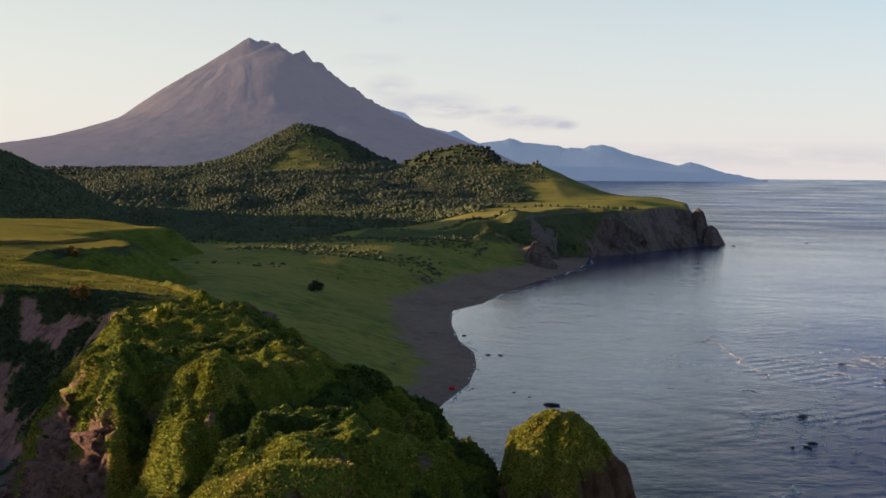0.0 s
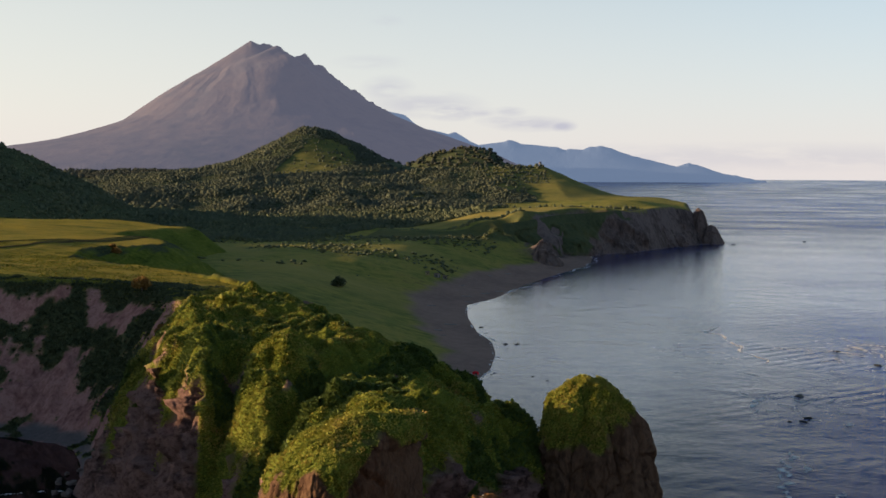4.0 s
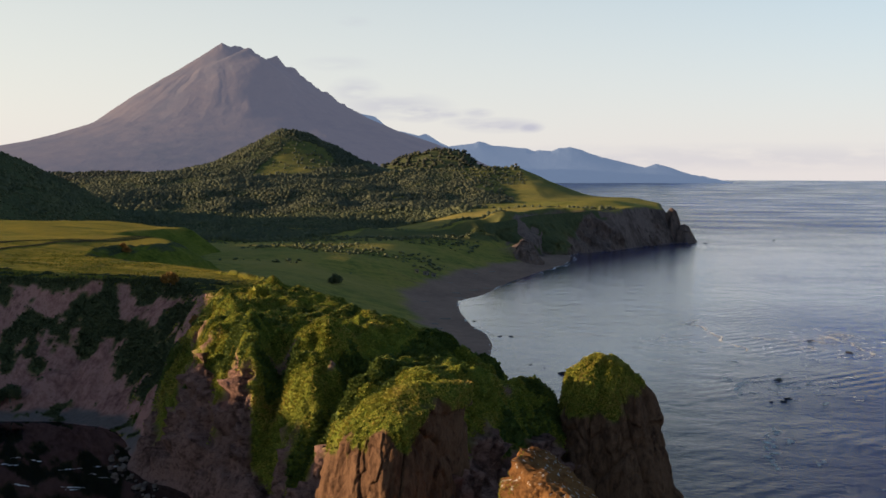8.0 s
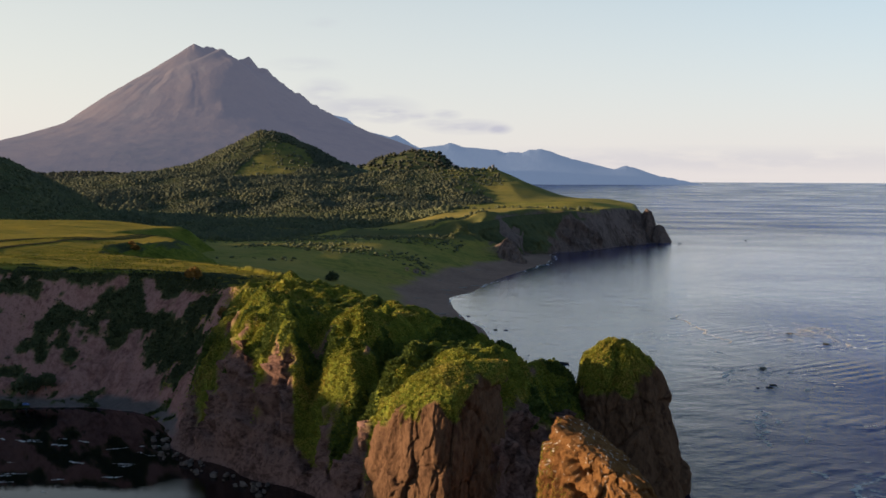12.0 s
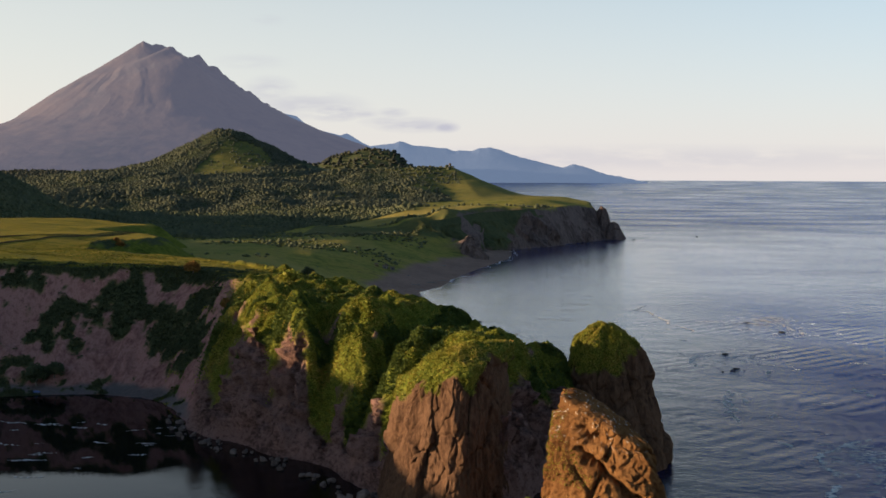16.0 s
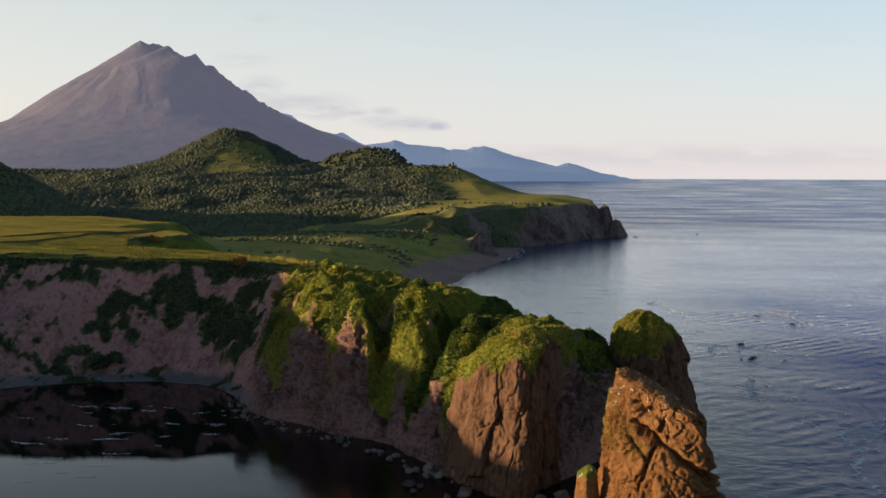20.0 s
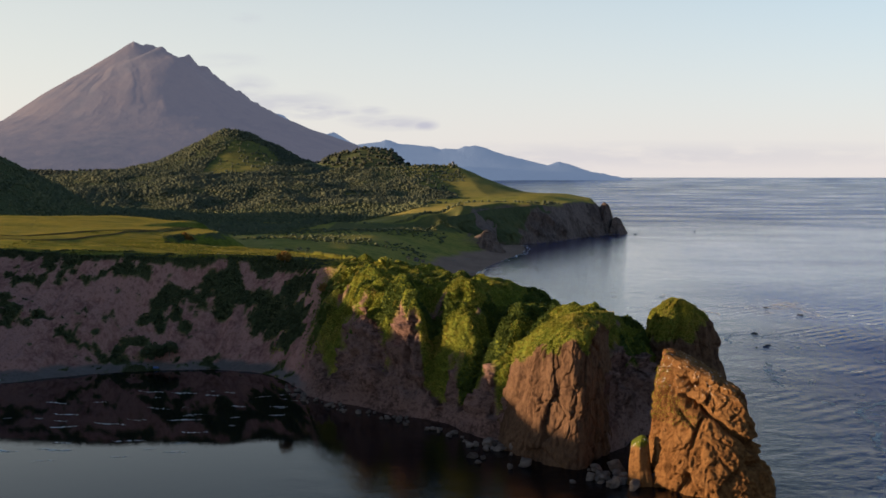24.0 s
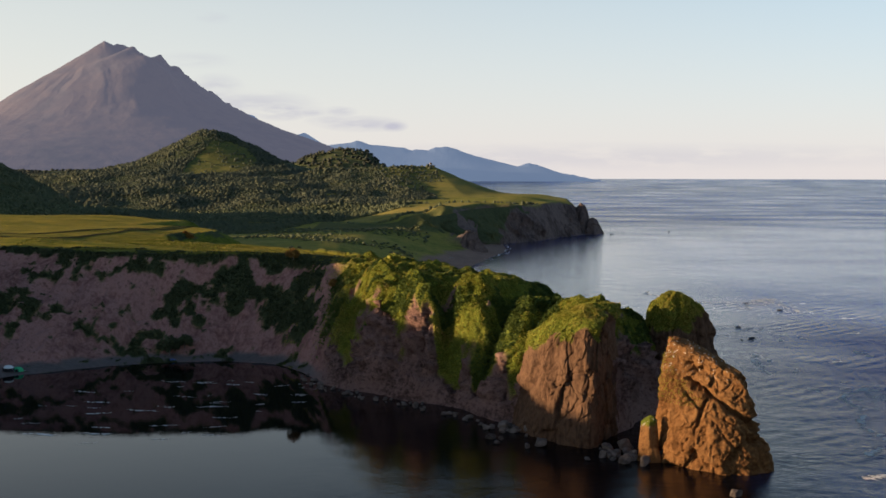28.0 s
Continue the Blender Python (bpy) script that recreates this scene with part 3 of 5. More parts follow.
def headland():
    xs = np.concatenate([np.arange(-460, -175, 6.0), np.arange(-175, -62, 0.7), np.arange(-62, 46, 0.42)])
    ys = np.concatenate([np.arange(0, 196, 6.0), np.arange(196, 285, 0.42), np.arange(285, 385, 0.7), np.arange(385, 670, 4.0)])
    x, y = np.meshgrid(xs, ys)
    z, t, inb, inr, slope, front, veg, shrub, rocky = headland_skin(x, y)
    dry = np.where(inr, smooth01(-x, 50, 66) * smooth01(y, 326, 340), 0.0)
    # the rock face is broken into blocks and ledges, pushed out across the slope
    gy, gx = np.gradient(z, ys, xs)
    steep = np.hypot(gx, gy) + 1e-6
    near = slope * smooth01(x, -66, -58)
    # tilted beds, broken by joints into ledges and blocks
    bed = z + 0.12 * x + 0.8 * fbm(x * 0.06, y * 0.06, 3.0, 2)
    lev1, edge1 = worley(x * 0.17, y * 0.17, bed * 0.34, 3)
    lev2, edge2 = worley(x * 0.42 + 0.2 * lev1, y * 0.42, bed * 0.8, 9)
    out = 2.4 * (lev1 - 0.5) + 1.1 * (lev2 - 0.5) - 0.8 * np.exp(-(edge1 / 0.08) ** 2) - 0.45 * np.exp(-(edge2 / 0.12) ** 2) + 0.7 * fbm(x * 0.12, y * 0.12, bed * 0.7, 3) + 0.35 * fbm(x * 0.9, y * 0.9, bed * 1.4, 3)
    out = 1.25 * out * rocky * np.clip(near * 1.6, 0, 1) * (1 - 0.8 * smooth01(t, 0.5, 0.75))
    lift = 0.5 * out
    jx, jy = -gx / steep * out, -gy / steep * out
    v = np.stack([x + jx, y + jy, z + lift], -1).reshape(-1, 3)
    me = mesh_of("headland", v, grid_faces(len(xs), len(ys)), M_HEADLAND)
    attribute(me, "rocky", rocky)
    attribute(me, "sand", inb * (1 - front) * (1 - smooth01(z - SEA + 0.4 * fbm(x * 0.2, y * 0.2, 3.0, 2), 1.2, 2.0)))
    attribute(me, "veg", veg)
    attribute(me, "bushy", smooth01(shrub, 0.3, 0.6))
    attribute(me, "wet", dry)
    tagged(new("headland", me), "grassy coastal headland with eroded bare cliffs above a cove", "headland", kind="structure")
    return xs, ys, np.stack([z, veg, shrub, gx, gy, inb * 1.0], -1)


SKIN = headland()


def on_skin(x, y):
    """Height, green, shrub, slope and land at any place of the headland, read from its grid."""
    xs, ys, grid = SKIN
    i, j = np.clip(np.searchsorted(xs, x) - 1, 0, len(xs) - 2), np.clip(np.searchsorted(ys, y) - 1, 0, len(ys) - 2)
    u, w = ((x - xs[i]) / (xs[i + 1] - xs[i]))[:, None], ((y - ys[j]) / (ys[j + 1] - ys[j]))[:, None]
    v = grid[j, i] * (1 - u) * (1 - w) + grid[j, i + 1] * u * (1 - w) + grid[j + 1, i] * (1 - u) * w + grid[j + 1, i + 1] * u * w
    return v.T


def dirt_track(line, width):
    p = np.array(line, float)
    seg = np.concatenate([[0], np.cumsum(np.hypot(*np.diff(p, axis=0).T))])
    u = np.arange(0, seg[-1], 1.5)
    x, y = np.interp(u, seg, p[:, 0]), np.interp(u, seg, p[:, 1])
    x, y = x + 1.2 * fbm(u * 0.03, 0 * u, line[0][1], 2), y + 0.8 * fbm(u * 0.03, 0 * u + 5, line[0][1], 2)
    dx, dy = np.gradient(x), np.gradient(y)
    ln = np.hypot(dx, dy)
    rows = []
    for k in (-1, -0.4, 0.4, 1):
        half = width * 0.5 * (1 + 0.3 * vnoise(u * 0.3, k * 3.0))
        qx, qy = x - dy / ln * half * k, y + dx / ln * half * k
        rows.append(np.stack([qx, qy, headland_height(qx, qy)[0] + (0.22 if abs(k) < 1 else -0.05)], -1))
    me = mesh_of("dirt_track", np.concatenate(rows), grid_faces(len(u), 4), M_TRACK)
    return tagged(new("dirt_track", me), "narrow brown dirt track worn across the plateau field", "track", kind="structure")


for k, line in enumerate(TRACKS):
    dirt_track(line, 1.1)
    dirt_track([(px_ + 2.6, py_ - 1.2) for px_, py_ in line], 0.8)

# ---- valley, beach, cape and hills ----
SHORE = [(20, 300), (1, 345), (0.3, 365), (1.5, 389), (-1.7, 416), (-7, 439), (-16, 460), (-27, 498), (-35, 536), (-28, 564), (-24, 626), (-14, 693), (-5, 745), (-4, 775), (-8, 836)]
COAST = [off_shore(*q) for q in SHORE] + [(4, 900), (18, 908), (40, 970), (60, 1003), (76, 1022), (78, 1050), (66, 1130), (25, 1230), (-60, 1420), (-150, 1700), (-260, 2200), (-420, 2900), (-600, 3900), (-3000, 3900), (-3000, 300)]
CAPE_RIM = [(-420, 860), (-300, 850), (-220, 830), (-164, 818), (-128, 796), (-102, 812), (-78, 830), (-56, 846), (-50, 868), (-46, 896), (-30, 922), (2, 930), (18, 952), (38, 1006), (56, 1040), (54, 1110), (5, 1225),
            (-80, 1420), (-180, 1700), (-300, 2200), (-460, 2900), (-640, 3880), (-2900, 3880), (-2900, 1250), (-700, 950)]
# heights of the upland behind the bay: x, y, z
UPLAND = [(-152, 850, 17), (-104, 820, 17), (-80, 835, 23), (-56, 846, 29), (-161, 900, 21), (-80, 930, 30), (-19, 930, 29.5), (20, 940, 27), (45, 1000, 29), (58, 1040, 26), (-198, 831, 16), (-292, 908, 20), (-445, 1108, 26),
          (-200, 1081, 36), (-300, 1000, 23), (-400, 1000, 24), (-500, 1300, 40), (-700, 1500, 48), (-1000, 2200, 60), (-1200, 2200, 60), (-20, 1150, 34), (-150, 1000, 30), (0, 1050, 32), (-600, 1000, 30), (-2000, 3000, 90), (-600, 3000, 80),
          (-300, 1500, 46), (-250, 2200, 50), (-450, 1900, 54)]
LOOKOUT_RIDGE = [(-283, 1080, 28), (-271, 1130, 38), (-259, 1170, 49), (-244, 1200, 56), (-223, 1215, 59), (-189, 1225, 61), (-131, 1240, 62), (-96, 1250, 63)]
THIRD_HILL = [(-349, 1750, 74), (-304, 1750, 91), (-286, 1750, 94), (-260, 1750, 93), (-242, 1750, 87), (-216, 1750, 73), (-185, 1750, 60)]
LEFT_HILL = [(-640, 700, 104), (-500, 755, 90), (-416, 780, 71), (-402, 800, 60), (-387, 825, 45), (-366, 845, 30), (-346, 850, 21)]


def ridge(x, y, line, run, drop, east=1.0):
    """Land falling away on both sides of a crest line (x, y, z), quicker to the east."""
    best = np.full(x.shape, -50.0)
    for (ax, ay, az_), (bx, by, bz) in zip(line, line[1:]):
        dx, dy = bx - ax, by - ay
        s = np.clip(((x - ax) * dx + (y - ay) * dy) / (dx * dx + dy * dy), 0, 1)
        ox, oy = x - ax - s * dx, y - ay - s * dy
        d = np.hypot(np.where(ox > 0, ox * east, ox), oy)
        best = np.maximum(best, az_ + s * (bz - az_) - np.interp(d, run, drop))
    return best


def soft_max(a, b, blend):
    return 0.5 * (a + b + np.sqrt((a - b) ** 2 + blend ** 2)) - 0.5 * blend * np.exp(-((a - b) / (2 * blend)) ** 2)


def ground_height(x, y):
    w = 4 * fbm(x * 0.02, y * 0.02, 2.0, 3)
    db, inb = dist_poly(x, y, COAST)
    dr, inr = dist_poly(x + 0.6 * w, y + w, CAPE_RIM)
    floor = SEA + 0.07 * np.minimum(db, 34) + 0.012 * np.clip(db - 34, 0, 300)
    reach = np.where(x > -30, 16, np.interp(x, [-200, -150, -130, -60, -40], [150, 100, 64, 60, 40]))
    reach = np.maximum(np.minimum(reach, db + dr), 1)
    up = np.where(inr, 1.0, np.clip(1 - dr / reach, 0, 1))
    z = np.where(inb, floor + (heights_from(x, y, UPLAND, 3.0) - floor) * up, SEA - np.minimum(db, 15) * 0.06)

    def bell(cx, cy, h, rx, ry):
        return h * np.exp(-(((x - cx) / rx) ** 2 + ((y - cy) / ry) ** 2))
    land = smooth01(db, 8, 90) * inb
    # small lobes and gullies break the outline of the hills
    lobe = fbm(x * 0.011, y * 0.011, 7.0, 3)
    wx, wy = x + 5 * lobe, y + 8 * fbm(x * 0.011, y * 0.011, 19.0, 3)
    cone_hill = np.interp(np.hypot(x + 385, y - 1335) * (1 + 0.1 * lobe), [0, 10, 25, 45, 66, 80, 100, 120, 140, 170, 230, 300, 450], [108, 107, 102, 92, 83, 77, 69, 64, 59, 55, 47, 38, 10])
    # unseen hills left of view, added to keep the valley floor in shade
    unseen_left = np.maximum.reduce([bell(-680, 760, 95, 150, 200), bell(-620, 620, 112, 100, 85), bell(-640, 480, 62, 110, 90)])
    hills = np.maximum.reduce([cone_hill, unseen_left, ridge(wx, wy, THIRD_HILL, [0, 20, 100, 220], [0, 2, 38, 80]), ridge(wx, wy, LEFT_HILL, [0, 30, 80, 150, 260], [0, 9, 32, 60, 100], 1.5)])
    hills = soft_max(hills, ridge(x + 3 * lobe, y + 8 * lobe, LOOKOUT_RIDGE, [0, 20, 60, 150, 300, 450], [0, 4, 12, 25, 48, 80], 1.8), 4.0)
    z = np.where(inb, z * (1 - land) + soft_max(z, hills, 5.0) * land, z)
    z = z + land * 1.6 * fbm(x * 0.014, y * 0.014, 4.0, 4)
    rough = np.where(inb & ~inr, np.sqrt(np.clip(4 * up * (1 - up), 0, 1)), 0) * (x > -75) * smooth01(y, 770, 800)
    z = z + rough * 3.0 * (fbm(x * 0.06, y * 0.06, 3.0, 4, ridged=True) - 0.4)
    # the rocky spur at the end of the beach
    z = z + 8 * np.exp(-(((x + 36) / 9) ** 2 + ((y - 785) / 16) ** 2)) * inb
    return z, db, inb, inr, up


def wooded(x, y, inb, inr):
    """How thick the woods stand at a place, and how tall."""
    n = fbm(x * 0.012, y * 0.012, 8.0, 4)
    stand = fbm(x * 0.03, y * 0.03, 14.0, 3)
    on_ridge = 75 - np.hypot((x + 75) / 1.0, (y - 1215) / 1.5)
    want = np.where((y > 838 + 14 * n + 0.55 * np.clip(x + 200, 0, 300)) & (x < -85 + 25 * n), 0.95, 0.0)
    # the grassy clearing on the cone, the open brow by the lookout, and the meadows of the shelf
    want = np.where(np.hypot((x + 352 - 0.12 * (y - 1260)) / 34, (y - 1250) / 70) < 1 + 0.35 * n, want * 0.06, want)
    want = np.where(on_ridge + 25 * n > 0, np.where(x < -90 + 30 * n, want * 0.3, want * 0.05), want)
    want = np.where((x > -190) & (stand > 0.35) & (y > 960), want * 0.25, want)
    want = np.maximum(want, np.where(~inr & (x < -165 + 30 * n) & (y > 745 + 20 * n), 0.95, 0))
    want = np.maximum(want, np.where((x < -300) & (y < 1000), 0.75 + 0.5 * n, 0))
    want = np.maximum(want, np.where(inr & (np.abs(y - 930 - 0.3 * (x + 110)) < 9) & (x > -190) & (x < 20), 0.2, 0))
    want = np.maximum(want, np.where(inr & (np.abs(y - 832 - 0.45 * (x + 100) + 5 * n) < 5) & (x > -150) & (x < -58), 0.5, 0))
    return want * inb, stand


def ground():
    xs = np.concatenate([-np.geomspace(420, 3000, 60)[::-1], np.arange(-418, 90, 2.2)])
    ys = np.concatenate([np.arange(300, 1250, 2.6), np.geomspace(1253, 3900, 130)])
    x, y = np.meshgrid(xs, ys)
    z, db, inb, inr, up = ground_height(x, y)
    n = fbm(x * 0.01, y * 0.01, 1.0, 4)
    dry = inr * smooth01(52 - np.abs(y - 40 * n - np.interp(x, [-250, -60, 60], [868, 868, 960])), -22, 12)
    dry = np.maximum(dry, inr * smooth01(-75 + x, -30, 0) * smooth01(y, 980, 1000) * (1 - smooth01(y, 1150, 1200)) * 0.5)
    dry = np.maximum(dry, inr * smooth01(x, -140, -95) * smooth01(y + 60 * n, 1060, 1110) * 0.3)
    dry = np.maximum(dry, 0.5 * smooth01(fbm(x * 0.03, y * 0.015, 6.0, 3), 0.1, 0.5) * (up < 0.05))
    beach_w = np.interp(y, [300, 390, 412, 453, 506, 570, 606, 666, 736, 800, 860], [15, 15, 15, 19, 23, 28, 31, 32, 26, 18, 12])
    gravel = (1 - smooth01(db + 3 * fbm(x * 0.08, y * 0.08, 2, 3), beach_w - 3, beach_w + 3)) * (y < 900)
    bare = np.maximum(smooth01(4 * up * (1 - up), 0.15, 0.5), (db < 24) & ~inr) * (x > -50) * smooth01(y, 770, 800)
    spur = np.exp(-(((x + 36) / 9) ** 2 + ((y - 782) / 16) ** 2)) * 1.4
    me = mesh_of("ground", np.stack([x, y, z], -1).reshape(-1, 3), grid_faces(len(xs), len(ys)), M_GROUND)
    # the herbs of the steep bank below the shelf are darkened as shaded
    bank = smooth01(up, 0.12, 0.3) * ~inr * (x > -150) * smooth01(y, 700, 740)
    # rank herbs on the open flank of the cone and thin heath on the brow
    heath = 0.55 * (1 - smooth01(np.hypot(x + 370, y - 1290), 90, 160)) + 0.4 * (1 - smooth01(np.hypot(x + 80, (y - 1200) / 1.4) + 50 * n, 60, 120))
    attribute(me, "wooded", np.maximum.reduce([smooth01(wooded(x, y, inb, inr)[0], 0.3, 0.7), 0.75 * bank, heath]))
    attribute(me, "veg", dry)
    attribute(me, "wet", np.clip(gravel, 0, 1))
    attribute(me, "rocky", np.clip(np.maximum(bare, spur), 0, 1))
    return tagged(new("ground", me), "green valley floor, dark gravel beach and wooded hills", "ground", kind="structure")


ground()


# ---- volcano and far ranges ----
# the mountain's outline: distance from the summit towards the sea, height
VOLCANO_OUTLINE = [(-1500, 40), (-1200, 92), (-920, 140), (-717, 174), (-615, 203), (-511, 236), (-469, 252), (-406, 298), (-301, 370), (-194, 435), (-87, 504), (-23, 549), (7, 569), (42, 551), (59, 560), (106, 542), (146, 532), (176, 504), (218, 523),
                   (253, 480), (286, 478), (310, 440), (336, 427), (385, 382), (414, 378), (459, 334), (572, 278), (685, 229), (800, 190), (963, 130), (1200, 20), (1500, -60)]


def volcano():
    ax, ay = -1622.0, 4085.0
    rx, ry = 0.9215, 0.3884
    lats = np.concatenate([np.linspace(-1500, -420, 70), np.linspace(-412, 700, 260), np.linspace(712, 1400, 40)])
    deps = np.concatenate([np.linspace(-1300, -520, 60), np.linspace(-514, 40, 130), np.linspace(60, 800, 12)])
    lat, dep = np.meshgrid(lats, deps)
    po = np.array(VOLCANO_OUTLINE, float)
    # each flank falls like the outline on its own side; the crest's teeth lie along the crest only
    r = np.hypot(lat, dep)
    east = smooth01(lat / (r + 1e-6), -0.75, 0.95)
    west_fall, east_fall = np.interp(-r, po[:, 0], po[:, 1]), np.interp(r, [0, 100, 220, 310, 460, 572, 685, 800, 963, 1200, 1500], [566, 520, 480, 432, 334, 278, 229, 190, 130, 20, -60])
    h = west_fall * (1 - east) + east_fall * east
    crest = np.where(lat > 0, np.interp(lat, po[:, 0], po[:, 1]) - np.interp(lat, [0, 100, 220, 310, 460, 572, 685, 800, 963, 1200, 1500], [566, 520, 480, 432, 334, 278, 229, 190, 130, 20, -60]), 0)
    h = h + crest * np.exp(-(dep / 40) ** 2)
    h = h + 10 * (fbm(lat * 0.02, dep * 0.02, 5.0, 3, ridged=True) - 0.4) * np.exp(-((dep + 40) / 60) ** 2) * smooth01(lat, 30, 90) * (1 - smooth01(lat, 480, 600))
    # the main spur runs from the summit down towards the sea, with side ribs on its sunny flank
    ang = np.degrees(np.arctan2(dep, lat))
    ang = ang + 5 * fbm(lat * 0.006, dep * 0.006, 3.0, 3)
    body = smooth01(r, 40, 220) * (1 - smooth01(r, 430, 760))

    def rib(at, west, sunrise, high, start, stop):
        d = ang - at
        shape = np.where(d > 0, np.clip(1 - d / sunrise, 0, 1), np.clip(1 + d / west, 0, 1))
        return high * shape ** 1.1 * smooth01(r, start, start + 110) * (1 - smooth01(r, stop, stop + 260))
    h = h + rib(-56, 60, 16, 52, 110, 300) * (1 + 0.2 * vnoise(r * 0.02, 2.0))
    for at, west, sunrise, high, start, stop in ((-78, 14, 6, 8, 330, 420), (-94, 14, 6, 8, 210, 330), (-108, 13, 6, 8, 150, 380), (-122, 13, 6, 7, 170, 420), (-136, 13, 7, 6, 190, 420), (-150, 13, 7, 5, 200, 420)):
        h = h + rib(at, west, sunrise, high, start, stop)
    gul = fbm(ang * 0.14, r * 0.004, 4.0, 4, ridged=True) - 0.45
    h = h + 1.2 * gul * body + 1.3 * fbm(lat * 0.018, dep * 0.018, 0, 4)
    x, y = ax + lat * rx - dep * ry, ay + lat * ry + dep * rx
    # drawn in towards the bay, to its true distance of three kilometres
    x, y, h = 57 + (x - 57) * 0.745, 101 + (y - 101) * 0.745, 55 + (h - 55) * 0.745
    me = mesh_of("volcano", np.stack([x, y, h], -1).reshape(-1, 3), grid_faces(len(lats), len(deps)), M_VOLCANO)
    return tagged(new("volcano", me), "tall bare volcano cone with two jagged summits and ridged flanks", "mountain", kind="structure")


volcano()


def far_range(name, rows, dist, depth, label):
    az = np.array([r[0] for r in rows])
    tn = np.array([r[1] for r in rows])
    a = np.linspace(az[0], az[-1], 260)
    crest = 55 + np.interp(a, az, tn) * dist + 1.6 * fbm(a * 3.1, 0 * a, 2.0, 4)
    # the crest's teeth fade out down the slope
    bell = np.exp(-np.linspace(-2, 2, 61) ** 2)
    broad = np.convolve(np.pad(crest, 30, mode="edge"), bell / bell.sum(), mode="valid")
    s = np.linspace(-1, 1, 61)
    aa, ss = np.meshgrid(np.radians(a), s)
    d = dist + ss * depth
    base = 20.0
    line = broad[None, :] + (crest - broad)[None, :] * np.exp(-(ss / 0.12) ** 2)
    h = base + (line - base) * np.clip(1 - np.abs(ss), 0, 1) ** 0.9 + 7 * fbm(d * np.sin(aa) * 0.009, d * 0.009, 1.0, 4) * np.abs(ss) * (1 - np.abs(ss))
    v = np.stack([35 + d * np.sin(aa), 45 + d * np.cos(aa), h], -1).reshape(-1, 3)
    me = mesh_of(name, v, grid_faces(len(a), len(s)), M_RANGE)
    return tagged(new(name, me), label, "mountain", kind="structure")


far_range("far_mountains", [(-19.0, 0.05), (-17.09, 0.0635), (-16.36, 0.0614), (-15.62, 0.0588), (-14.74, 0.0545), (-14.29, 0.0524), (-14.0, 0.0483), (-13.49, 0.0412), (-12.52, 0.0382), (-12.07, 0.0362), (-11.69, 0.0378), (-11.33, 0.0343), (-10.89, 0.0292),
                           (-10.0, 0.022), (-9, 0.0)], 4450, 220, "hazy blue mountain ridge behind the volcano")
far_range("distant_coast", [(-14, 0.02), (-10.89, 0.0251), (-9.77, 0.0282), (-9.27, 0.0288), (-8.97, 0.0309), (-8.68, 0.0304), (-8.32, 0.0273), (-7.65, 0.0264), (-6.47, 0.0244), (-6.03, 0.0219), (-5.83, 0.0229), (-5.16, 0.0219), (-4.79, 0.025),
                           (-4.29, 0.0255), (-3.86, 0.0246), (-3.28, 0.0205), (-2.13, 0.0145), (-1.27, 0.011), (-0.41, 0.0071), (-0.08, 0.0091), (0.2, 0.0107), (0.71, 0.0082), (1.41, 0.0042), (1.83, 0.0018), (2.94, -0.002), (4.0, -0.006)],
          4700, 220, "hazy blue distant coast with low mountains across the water")


